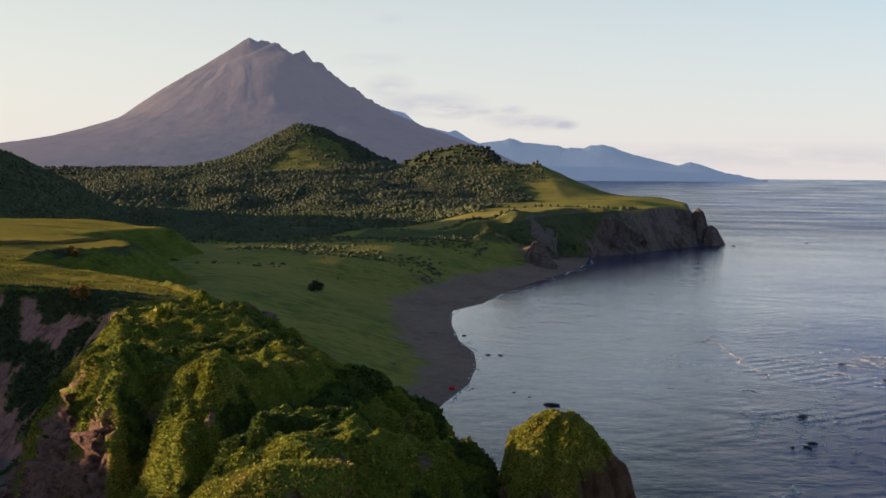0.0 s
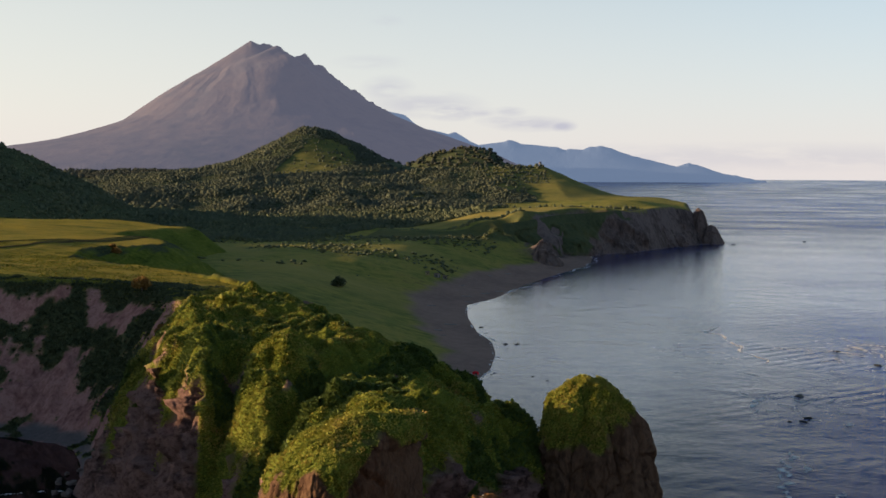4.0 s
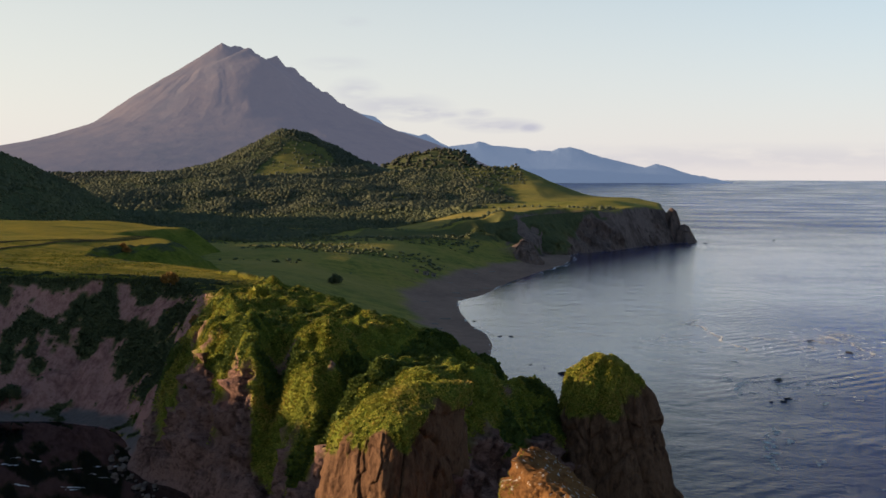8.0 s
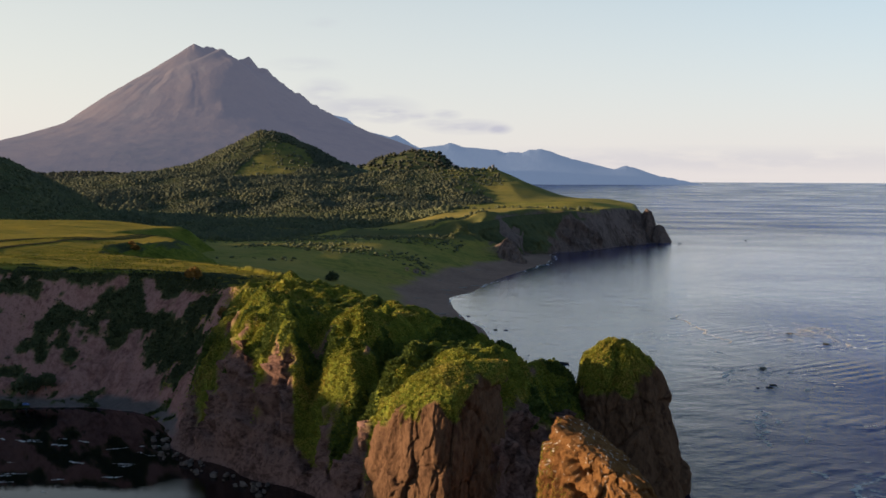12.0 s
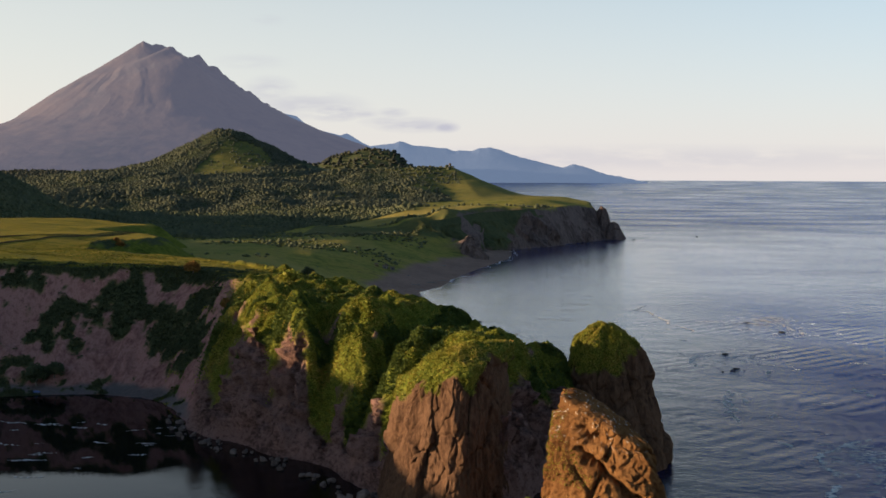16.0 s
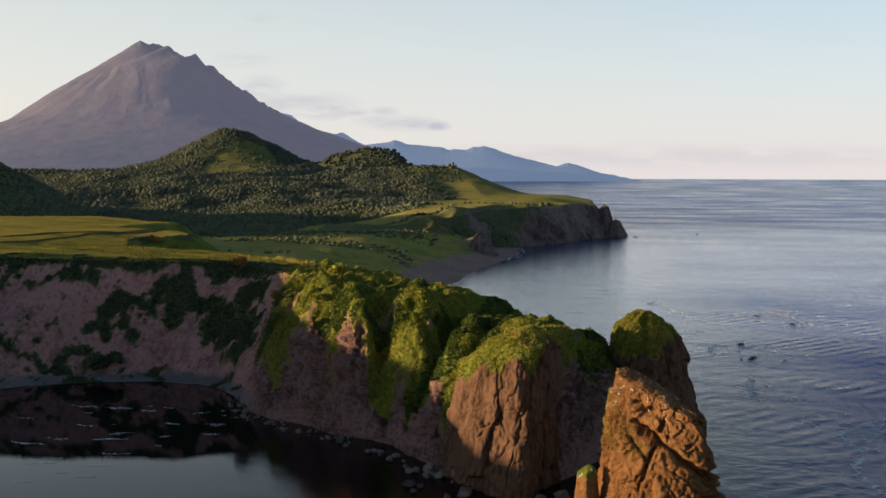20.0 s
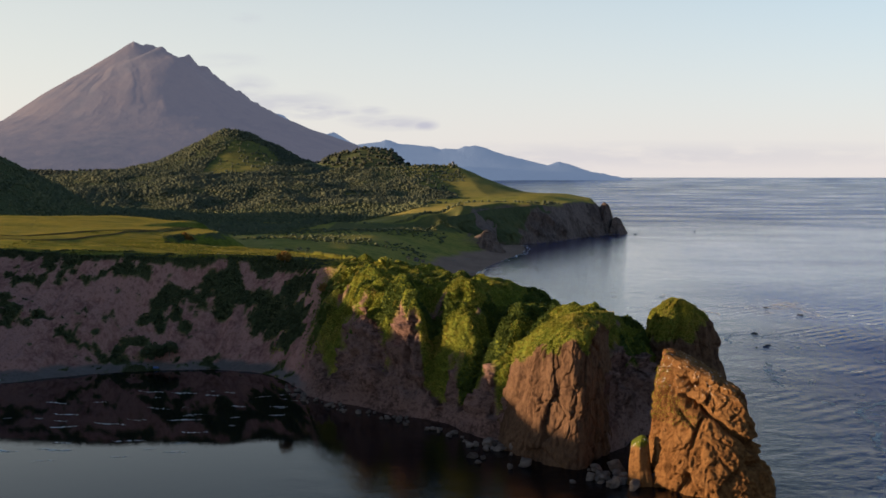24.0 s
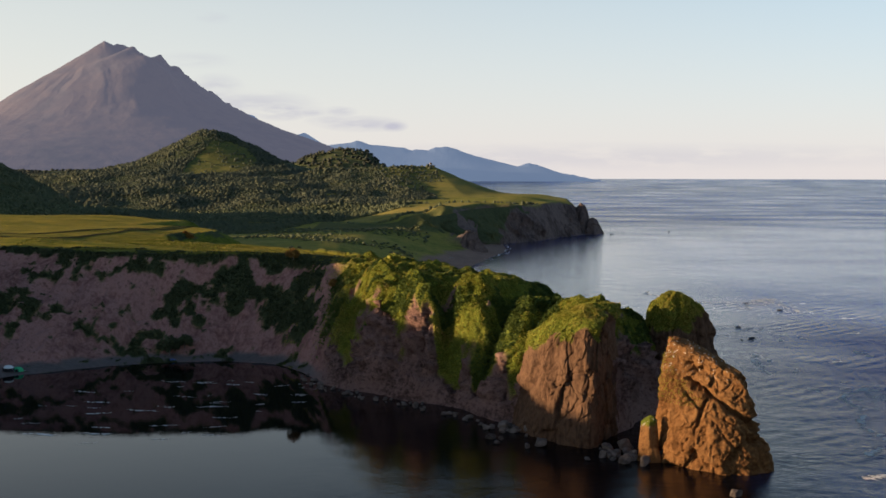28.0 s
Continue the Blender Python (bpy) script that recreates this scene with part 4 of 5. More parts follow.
# ---- rock towers ----
def rock_column(name, base_ring, top_ring, z0, z1, mat, seed, rough=1.0, label="", lean=1.0, veg_from=0.8, cap=2.0, tilt=(0.0, 0.0), nu=360, nv=120, crack=1.0, tall=0.4, clefts=(), pits=0.0, veg_lean=0.0):
    """A rock mass between two outlines (x, y), with a domed top, cracks and ledges. tilt: slope of the top along x and y."""
    a = np.linspace(0, 1, nu, endpoint=False)

    def ring(points):
        p = np.array(points + points[:1], float)
        seg = np.concatenate([[0], np.cumsum(np.hypot(*np.diff(p, axis=0).T))])
        s = a * seg[-1]
        return np.stack([np.interp(s, seg, p[:, 0]), np.interp(s, seg, p[:, 1])], 1)
    lo, hi = ring(base_ring), ring(top_ring)
    c = np.array(top_ring, float).mean(0)
    w = np.linspace(0, 1, nv)[:, None, None]
    xy = lo[None] * (1 - w ** lean) + hi[None] * w ** lean
    top = z1 + (hi[:, 0] - c[0]) * tilt[0] + (hi[:, 1] - c[1]) * tilt[1]
    z = z0 + (top[None, :] - z0) * w[..., 0]
    m = 30
    k = np.linspace(0, 1, m)[1:, None, None]
    cap_xy = hi[None] * (1 - k) + c * k
    cap_z = top[None, :] * (1 - k[..., 0]) + z1 * k[..., 0] + cap * np.sin(k[..., 0] * np.pi / 2)
    xy, z = np.concatenate([xy, cap_xy]), np.concatenate([z, cap_z])
    x, y = xy[..., 0], xy[..., 1]
    nx, ny = x - c[0], y - c[1]
    ln = np.hypot(nx, ny) + 1e-6
    side = np.concatenate([np.ones((nv, nu)), (1 - k[..., 0]) * np.ones((m - 1, nu))])
    wx, wy = x + 0.7 * fbm(x * 0.25, y * 0.25, z * 0.12 + seed, 3), y + 0.7 * fbm(x * 0.25, y * 0.25, z * 0.12 - seed, 3)
    f1 = fbm(x * 0.17 + seed, y * 0.17, z * 0.03, 3, ridged=True)
    lev1, edge1 = worley(wx * 0.17 + seed, wy * 0.17, z * 0.17 * tall, 5)
    lev2, edge2 = worley(wx * 0.42 + seed, wy * 0.42, z * 0.42 * tall, 7)
    lev3, edge3 = worley(wx * 1.0 + seed, wy * 1.0, z * tall * 1.3, 11)
    fine = fbm(x * 0.9 + seed, y * 0.9, z * 0.6, 4)
    d = 0.35 * f1 - pits * smooth01(fbm(x * 1.5, y * 1.5, z * 1.5 + seed, 3), 0.3, 0.8) + 1.8 * (lev1 - 0.5) + 0.6 * (lev2 - 0.5) + 0.18 * (lev3 - 0.5) + 0.22 * fine - crack * (0.6 * np.exp(-(edge1 / 0.05) ** 2) + 0.3 * np.exp(-(edge2 / 0.07) ** 2))
    for grade, level, x0, x1, deep in clefts:
        off = z + grade * x - level + 0.5 * fbm(x * 0.4, y * 0.4, z * 0.4, 3)
        d = d - deep * np.exp(-(off / 0.55) ** 2) * smooth01(x, x0, x0 + 1.5) * (1 - smooth01(x, x1 - 1.5, x1))
    d = d * rough * np.minimum(side * 1.2, 1) * np.minimum(ln / 3, 1)
    x, y = x + nx / ln * d, y + ny / ln * d
    z = z + 0.6 * rough * fbm(x * 0.3, y * 0.3, seed, 4) * (1 - side * 0.6)
    v = np.stack([x, y, z], -1).reshape(-1, 3)
    me = mesh_of(name, v, grid_faces(nu, nv + m - 1, True), mat)
    rel = (z - z0) / (z1 - z0)
    veg = smooth01(rel - veg_lean * (x - c[0]) + 0.14 * fbm(x * 0.2, y * 0.2, z * 0.14 + seed, 4), veg_from, veg_from + 0.06)
    attribute(me, "veg", veg)
    attribute(me, "white", smooth01(rel, 0.75, 1.0) * smooth01(fbm(x * 3.4, y * 3.4, z * 3.4 + seed, 2), 0.76, 0.84))
    ob = tagged(new(name, me), label, "rock")
    return ob, v, veg.ravel()


BUTTRESS = rock_column("cliff_buttress",
                       [(-1, 219), (1, 211), (4, 206.5), (8, 202.5), (12, 199.5), (16.5, 196.5), (18.5, 198), (20.5, 203), (23, 210), (26, 219), (19, 228), (6, 228), (0, 224)],
                       [(5.5, 216), (8, 210), (10.5, 206), (13, 203), (16.8, 200), (18.3, 200.6), (19.6, 204), (21.5, 210), (24, 217), (21, 223), (15, 226), (9, 223), (5, 219)],
                       -4.5, 22.0, M_ROCK, 3.0, label="sunlit brown rock buttress with a grassy top", lean=0.8, veg_from=0.92, cap=3.0, tilt=(0.36, 0.05), crack=0.75, rough=0.95, tall=0.55, veg_lean=0.016, nu=460, nv=150)
STACK = rock_column("offshore_rock",
                    [(33, 243), (39, 238), (47, 237), (53, 240), (56, 247), (54, 256), (48, 262), (40, 262), (33, 256)],
                    [(37, 247), (39, 244), (43, 243), (47, 244), (50, 248), (48, 254), (44, 257), (40, 257), (37, 253)],
                    -4.5, 20.5, M_ROCK, 11.0, label="tall dark sea stack with a grassy cap", lean=1.3, veg_from=0.87, cap=4.4, tilt=(-0.2, 0), veg_lean=0.012)
PINNACLE = rock_column("ochre_pinnacle",
                       [(30, 194), (31, 186.5), (35, 182), (41, 178.5), (47, 178.5), (51.5, 182), (53, 188), (50, 196), (44, 204), (36, 207), (31, 202)],
                       [(33.5, 202), (33, 197), (35.5, 194), (39, 191), (42, 188), (44.5, 186.5), (46, 188), (45, 193), (42, 198), (38, 203), (35.5, 204)],
                       -4.5, 18.2, M_OCHRE, 23.0, rough=0.85, label="ochre rock pinnacle speckled with small white spots", lean=1.3, veg_from=1.4, cap=1.0, tilt=(-0.3, 0.12), tall=0.9, clefts=((0.67, 38.1, 35, 50, 3.0), (0.4, 31.0, 35, 41, 1.8), (-2.2, -76.0, 36, 42, 1.6), (0.5, 30.6, 46, 54, 2.0), (0.15, 10.5, 46, 55, 2.0)), pits=0.5)


# ---- vegetation ----
def tufts(name, points, sizes, mat, label, category, seed, quads=6, squash=0.8):
    """Leafy clumps: each a few bent leaf planes round its foot."""
    rng = np.random.default_rng(seed)
    n = len(points)
    ang = rng.uniform(0, 2 * np.pi, (n, quads))
    lean = rng.uniform(0.15, 1.0, (n, quads))
    wide = rng.uniform(0.25, 0.5, (n, quads)) * sizes[:, None]
    tall = rng.uniform(0.6, 1.1, (n, quads)) * sizes[:, None]
    out = np.stack([np.cos(ang), np.sin(ang)], -1)
    across = np.stack([-np.sin(ang), np.cos(ang)], -1)
    foot = points[:, None, :].repeat(quads, 1)
    v = np.zeros((n, quads, 5, 3))
    for k, (u, h, o) in enumerate(((-0.5, 0.0, 0.0), (0.5, 0.0, 0.0), (0.75, 0.6, 0.35), (-0.75, 0.6, 0.35), (0.0, 1.0, 1.0))):
        v[:, :, k, :2] = foot[..., :2] + across * (u * wide)[..., None] + out * (o * lean * tall)[..., None]
        v[:, :, k, 2] = foot[..., 2] - 0.1 + h * tall * squash * (1 - 0.35 * lean)
    base = np.arange(n * quads)[:, None] * 5
    f = np.concatenate([base + np.array([[0, 1, 2]]), base + np.array([[0, 2, 3]]), base + np.array([[3, 2, 4]])])
    me = mesh_of(name, v.reshape(-1, 3), f, mat, smooth=False)
    return tagged(new(name, me), label, category, kind="stuff")


def scatter(n, x0, x1, y0, y1, seed):
    rng = np.random.default_rng(seed)
    return rng.uniform(x0, x1, n), rng.uniform(y0, y1, n), rng


def headland_herbs():
    x, y, rng = scatter(560000, -70, 44, 200, 345, 5)
    z, veg, shrub, gx, gy, land = on_skin(x, y)
    n = fbm(x * 0.25, y * 0.25, 3.0, 3)
    keep = (rng.random(len(x)) < veg * (0.95 + 0.1 * n)) & (shrub < 0.5) & (land > 0.5)
    # clumps on steep ground stand out from it
    steep = np.sqrt(1 + gx ** 2 + gy ** 2)
    lift = 0.28 * np.clip(steep - 1, 0, 1.2) * rng.random(len(x))
    p = np.stack([x - gx / steep * lift, y - gy / steep * lift, z], -1)[keep]
    size = (0.26 + 0.32 * rng.random(len(p)) ** 2) * (1 + 0.25 * n[keep]) * (1 + 0.35 * np.clip(steep[keep] - 1.2, 0, 1))
    # level tops get a golden grass colour that carries the sunlit highlight
    level = (steep[keep] < 1.1 + 0.08 * n[keep]) & (p[:, 2] > 22) & (p[:, 0] < 6)
    patch = fbm(p[:, 0] * 0.13, p[:, 1] * 0.13, 23.0, 3) + 0.35 * fbm(p[:, 0] * 0.5, p[:, 1] * 0.5, 29.0, 2)
    dark = (patch > 0.3) & ~level
    tufts("ridge_shrubs", p[dark], size[dark] * 1.5, M_RIDGESHRUB, "low dark green shrubs among the headland grass", "plants", 26, 2, 0.7)
    level, tall = level & ~dark, ~level & ~dark
    tufts("ridge_grass", p[level], size[level] * 0.9, M_DRY_SUNLIT, "dry golden grass on the level ridge top, lightened as sunlit", "plants", 16, 2, 0.6)
    return tufts("ridge_herbs", p[tall], size[tall], M_TUFT, "dense yellow-green herbs and grass on the headland", "plants", 6, 2, 0.6)


headland_herbs()


def rock_herbs(rock, seed, count):
    ob, v, veg = rock
    rng = np.random.default_rng(seed)
    idx = rng.choice(len(v), count)
    idx = idx[veg[idx] > 0.5]
    p = v[idx] + rng.normal(0, 0.12, (len(idx), 3))
    return p


for rock, seed in ((BUTTRESS, 1), (STACK, 2)):
    pts = rock_herbs(rock, seed, 80000)
    cap = tufts("grass_cap", pts, 0.2 + 0.28 * np.random.default_rng(seed + 3).random(len(pts)), M_TUFT, "dense green herbs and grass", "", seed + 8, 2)
    del cap["kind"]
    cap.parent = rock[0]


def pinnacle_moss():
    ob, v, veg = PINNACLE
    n = fbm(v[:, 0] * 0.4, v[:, 1] * 0.4, v[:, 2] * 0.4, 3)
    p = v[(v[:, 0] + 0.35 * (v[:, 2] - 14) + 2.0 * n < 35.5) & (v[:, 2] > 9)]
    rng = np.random.default_rng(77)
    p = p[rng.random(len(p)) < 0.5]
    moss = tufts("moss_patch", p, 0.15 + 0.25 * rng.random(len(p)), M_TUFT, "yellow-green moss and grass", "", 78, 3)
    del moss["kind"]
    moss.parent = ob


pinnacle_moss()


def cove_shrubs():
    x, y, rng = scatter(110000, -180, -52, 255, 345, 9)
    z, veg, shrub, gx, gy, land = on_skin(x, y)
    keep = (rng.random(len(x)) < 0.75 * shrub) & (land > 0.5)
    p = np.stack([x, y, z], -1)[keep]
    return tufts("cove_shrubs", p, 0.4 + 0.55 * rng.random(len(p)), M_BUSH, "dark green shrubs clinging to the cove cliff", "plants", 10, 4)


cove_shrubs()


def field_grass():
    x, y, rng = scatter(70000, -178, -52, 328, 450, 61)
    z, veg, shrub, gx, gy, land = on_skin(x, y)
    n = fbm(x * 0.05, y * 0.13, 3.0, 4)
    keep = (rng.random(len(x)) < 0.35 + 0.9 * n) & (land > 0.5) & (z > 24)
    p = np.stack([x, y, z - 0.05], -1)[keep]
    return tufts("field_grass", p, 0.3 + 0.45 * rng.random(len(p)), M_FIELDGRASS, "dry yellow-green grass on the plateau field", "plants", 62, 2, 0.7)


field_grass()


# ---- woods ----
def blob(seed, lumps=0.32, fine=2):
    bm = bmesh.new()
    bmesh.ops.create_icosphere(bm, subdivisions=fine, radius=1.0)
    v = np.array([q.co[:] for q in bm.verts])
    f = np.array([[q.index for q in p.verts] for p in bm.faces])
    bm.free()
    d = 1 + lumps * fbm(v[:, 0] * 1.7 + seed, v[:, 1] * 1.7, v[:, 2] * 1.7, 3)
    v = v * d[:, None]
    v[:, 2] = np.where(v[:, 2] < 0, v[:, 2] * 0.7, v[:, 2])
    return v, f


def woods(name, pts, widths, heights, mat, label, seed, fine=2):
    rng = np.random.default_rng(seed)
    shapes = [blob(s * 3.7 + seed, 0.6, fine) for s in range(7)]
    kind = rng.integers(0, 7, len(pts))
    turn = rng.uniform(0, 2 * np.pi, len(pts))
    vs, fs, base = [], [], 0
    for k, (v, f) in enumerate(shapes):
        sel = np.where(kind == k)[0]
        c, s = np.cos(turn[sel])[:, None], np.sin(turn[sel])[:, None]
        x = (v[None, :, 0] * c - v[None, :, 1] * s) * widths[sel][:, None] / 2 + pts[sel, 0][:, None]
        y = (v[None, :, 0] * s + v[None, :, 1] * c) * widths[sel][:, None] / 2 + pts[sel, 1][:, None]
        z = (v[None, :, 2] * 0.55 + 0.45) * heights[sel][:, None] + pts[sel, 2][:, None]
        vs.append(np.stack([x, y, z], -1).reshape(-1, 3))
        fs.append((f[None] + (np.arange(len(sel)) * len(v))[:, None, None] + base).reshape(-1, 3))
        base += len(sel) * len(v)
    me = mesh_of(name, np.concatenate(vs), np.concatenate(fs), mat)
    return tagged(new(name, me), label, "trees", kind="stuff")


def forest():
    """Closed woods on the hills, in stands of different height, with clearings."""
    x, y, rng = scatter(165000, -660, 40, 690, 1420, 21)
    z, db, inb, inr, up = ground_height(x, y)
    want, stand = wooded(x, y, inb, inr)
    seen = (y < np.where(x < -290, 1360, 1285))
    keep = (rng.random(len(x)) < want * (0.85 + 0.25 * stand)) & inb & seen
    p = np.stack([x, y, z - 0.3], -1)[keep]
    tall = np.clip(1 + 0.55 * stand[keep], 0.55, 1.7)
    w = (1.8 + 2.2 * rng.random(len(p)) ** 1.8) * tall
    h = w * rng.uniform(0.65, 1.15, len(p))
    p[:, 2] -= 0.3 * h
    near = p[:, 1] < 960
    woods("hill_woods", p[~near], w[~near], h[~near], M_FARLEAF, "dense dark green deciduous woods covering the hills", 4, 1)
    return woods("valley_woods", p[near], w[near], h[near], M_LEAF, "dense dark green deciduous woods in the valley", 3, 1)


forest()


def far_forest():
    x, y, rng = scatter(16000, -1400, -120, 1420, 2500, 31)
    z, db, inb, inr, up = ground_height(x, y)
    keep = inb & ((fbm(x * 0.006, y * 0.006, 2.0, 3) > -0.25) | (np.hypot(x + 270, y - 1745) < 240))
    p = np.stack([x, y, z - 0.5], -1)[keep]
    w = rng.uniform(4, 8, len(p))
    return woods("distant_woods", p, w, w * 0.7, M_DISTLEAF, "distant dark green woods below the volcano", 5, 1)


far_forest()


def valley_scrub():
    x, y, rng = scatter(26000, -340, -50, 560, 880, 41)
    z, db, inb, inr, up = ground_height(x, y)
    n = fbm(x * 0.02, y * 0.02, 5.0, 3) + 0.5 * rng.random(len(x)) - 0.25
    keep = inb & (rng.random(len(x)) < 0.5 * smooth01(n + 0.008 * (y - 680) - 0.008 * np.clip(x + 120, 0, 90), -0.7, 1.0)) & (up < 0.7) & (x < -62)
    p = np.stack([x, y, z - 0.2], -1)[keep]
    w = 0.7 + 2.2 * rng.random(len(p)) ** 2.4
    return woods("valley_scrub", p, w, w * 0.6, M_LEAF, "low dark scrub on the valley floor", 7, 1)


valley_scrub()


# ---- boulders and reef rocks ----
def boulder_mesh(name, seed, mat, flat=0.7):
    bm = bmesh.new()
    bmesh.ops.create_icosphere(bm, subdivisions=3, radius=1.0)
    v = np.array([q.co[:] for q in bm.verts])
    f = np.array([[q.index for q in p.verts] for p in bm.faces])
    bm.free()
    # facets: the stone is cut back by a few random planes
    rng = np.random.default_rng(seed)
    for _ in range(14):
        nrm = rng.normal(0, 1, 3)
        nrm /= np.linalg.norm(nrm)
        over = np.clip(v @ nrm - rng.uniform(0.45, 0.8), 0, None)
        v = v - over[:, None] * nrm
    v = v * (1 + 0.14 * fbm(v[:, 0] * 2 + seed, v[:, 1] * 2, v[:, 2] * 2, 4))[:, None]
    v[:, 2] *= flat
    return mesh_of(name, v, f, mat, smooth=False)


BOULDERS = [boulder_mesh("boulder", s, M_BOULDER, 0.9) for s in range(6)]
ROCKS = [(-0.6, 203.7, 1.9), (5.3, 201, 2.0), (7.2, 189.9, 1.9), (4.2, 187.3, 0.9), (-1.1, 194, 0.9), (19.9, 187.5, 1.6), (23.4, 188, 2.0), (22.5, 177.5, 1.7), (26.4, 176.5, 1.9), (29.5, 180.5, 1.9), (20, 181, 0.8),
         (-3.5, 194.8, 1.4), (-2.1, 190.5, 0.8), (1.7, 200.7, 1.5), (25, 183, 1.2), (21.5, 184, 1.1), (27, 184.5, 1.5), (39.3, 157, 1.6)]


def boulder(x, y, r, rng, label, group):
    ob = new("boulder", BOULDERS[rng.randrange(6)])
    x, y = 8.7 + (x - 8.7) * 1.045, -17 + (y + 17) * 1.045
    ob.matrix_world = Matrix.Translation((x, y, SEA + 0.35 * r)) @ pose(0, 0, 0, rng.uniform(-15, 15), rng.uniform(-15, 15), rng.uniform(0, 360)) @ Matrix.Diagonal((r, r * rng.uniform(0.8, 1.1), r * rng.uniform(0.8, 1.15), 1))
    return tagged(ob, label, "boulder", group)


stone_rng = random.Random(8)
for _ in range(30):
    ROCKS.append((stone_rng.gauss(0.5, 3.4), stone_rng.gauss(203, 3.2), stone_rng.uniform(0.4, 1.3)))
for _ in range(26):
    ROCKS.append((stone_rng.gauss(23.5, 3.0), stone_rng.gauss(181.5, 3.0), stone_rng.uniform(0.4, 1.3)))
for bx, by, br in ROCKS:
    boulder(bx, by, br, stone_rng, "grey-brown boulder lying in shallow water below the cliff", "boulders below the buttress")
for k in range(70):
    s = stone_rng.random()
    px_, py_ = np.interp(s, [0, 0.25, 0.5, 0.75, 1], [-56, -47, -35, -20, -6]), np.interp(s, [0, 0.25, 0.5, 0.75, 1], [262, 244, 234.5, 224, 211])
    boulder(px_ + stone_rng.uniform(-2, 2), py_ + stone_rng.uniform(-2.5, 1.5), stone_rng.uniform(0.3, 0.9), stone_rng, "small grey boulder at the foot of the cliff", "boulders along the cove shore")

REEF = [boulder_mesh("reef_rock", 20 + s, M_DARKROCK, 0.4) for s in range(4)]
for k, (bx, by, br) in enumerate([(25.5, 369, 3.0), (14.7, 381.5, 0.8), (83.5, 371.5, 2.2), (81.2, 342, 1.4), (83, 345.6, 1.6), (78.4, 341.3, 1.0), (-2, 435.4, 1.5), (2, 436, 1.4), (-17, 472.3, 1.2), (3.6, 384, 0.8), (3.2, 381.5, 0.5), (19.2, 377, 0.6),
                                  (22.3, 348, 0.7), (0, 444, 0.5), (110, 423, 2.0), (102, 447, 1.6), (62, 885, 3.0), (50, 930, 3.0), (56, 938, 2.0), (90, 985, 2.5), (150, 1040, 2.5)]):
    ob = new("reef_rock", REEF[k % 4])
    bx, by = off_shore(bx, by)
    ob.matrix_world = Matrix.Translation((bx, by, SEA + 0.05)) @ pose(0, 0, 0, 0, 0, 47 * k) @ Matrix.Diagonal((br, br * 0.7, br * 0.5, 1))
    tagged(ob, "dark wet reef rock awash in the sea", "rock", "reef rocks")


def cliff_wall(name, base, top, z0, z1, seed, label):
    """An open cliff face between a foot line and a brow line (x, y), with buttresses and clefts."""
    nu, nv = 420, 50
    a = np.linspace(0, 1, nu)

    def line(points):
        p = np.array(points, float)
        seg = np.concatenate([[0], np.cumsum(np.hypot(*np.diff(p, axis=0).T))])
        return np.stack([np.interp(a * seg[-1], seg, p[:, 0]), np.interp(a * seg[-1], seg, p[:, 1])], 1)
    lo, hi = line(base), line(top)
    w = np.linspace(0, 1, nv)[:, None, None]
    xy = lo[None] * (1 - w ** 0.8) + hi[None] * w ** 0.8
    z = z0 + (np.interp(a, np.linspace(0, 1, len(z1)), z1)[None, :] - z0) * w[..., 0]
    x, y = xy[..., 0], xy[..., 1]
    d = 7.0 * (fbm(x * 0.06 + seed, y * 0.06, z * 0.008, 3, ridged=True) - 0.5) + 0.9 * fbm(x * 0.2, y * 0.2, z * 0.15 + seed, 3)
    d = d * np.sin(np.clip(w[..., 0] * 1.1 + 0.1, 0, 1) * np.pi) ** 0.5
    x, y = x + 0.75 * d, y - 0.65 * d
    me = mesh_of(name, np.stack([x, y, z], -1).reshape(-1, 3), grid_faces(nu, nv), M_CAPE)
    attribute(me, "veg", smooth01(w[..., 0] + 0.25 * fbm(x * 0.06, y * 0.06, z * 0.1, 3), 0.86 - 0.9 * (1 - smooth01(a, 0.3, 0.52))[None, :], 0.98 - 0.8 * (1 - smooth01(a, 0.3, 0.52))[None, :]) * np.ones((nv, nu)))
    return tagged(new(name, me), label, "cliff", kind="structure")


cliff_wall("cape_cliff", [(-50, 782), (-32, 800), (-20, 840), (-9, 866), (4, 888), (20, 905), (40, 968), (58, 1000), (70, 1022)],
           [(-66, 806), (-52, 826), (-42, 856), (-28, 884), (0, 922), (12, 948), (33, 1000), (50, 1034), (60, 1044)], -4.5, [22, 24, 26, 26.5, 27.5, 28, 27.5, 25.5, 23], 7.0,
           "shaded brown cliff with buttresses along the cape")

rock_column("spur_rock", [(-45, 768), (-38, 754), (-28, 750), (-19, 755), (-18, 770), (-26, 784), (-40, 786)], [(-35, 768), (-34, 765), (-31, 764), (-29, 767), (-30, 771), (-33, 773), (-35, 771)], -4, 13, M_CAPE, 47.0,
            rough=1.3, label="pointed dark rock spur at the end of the beach", veg_from=1.8, cap=1.5, nu=120, nv=50)

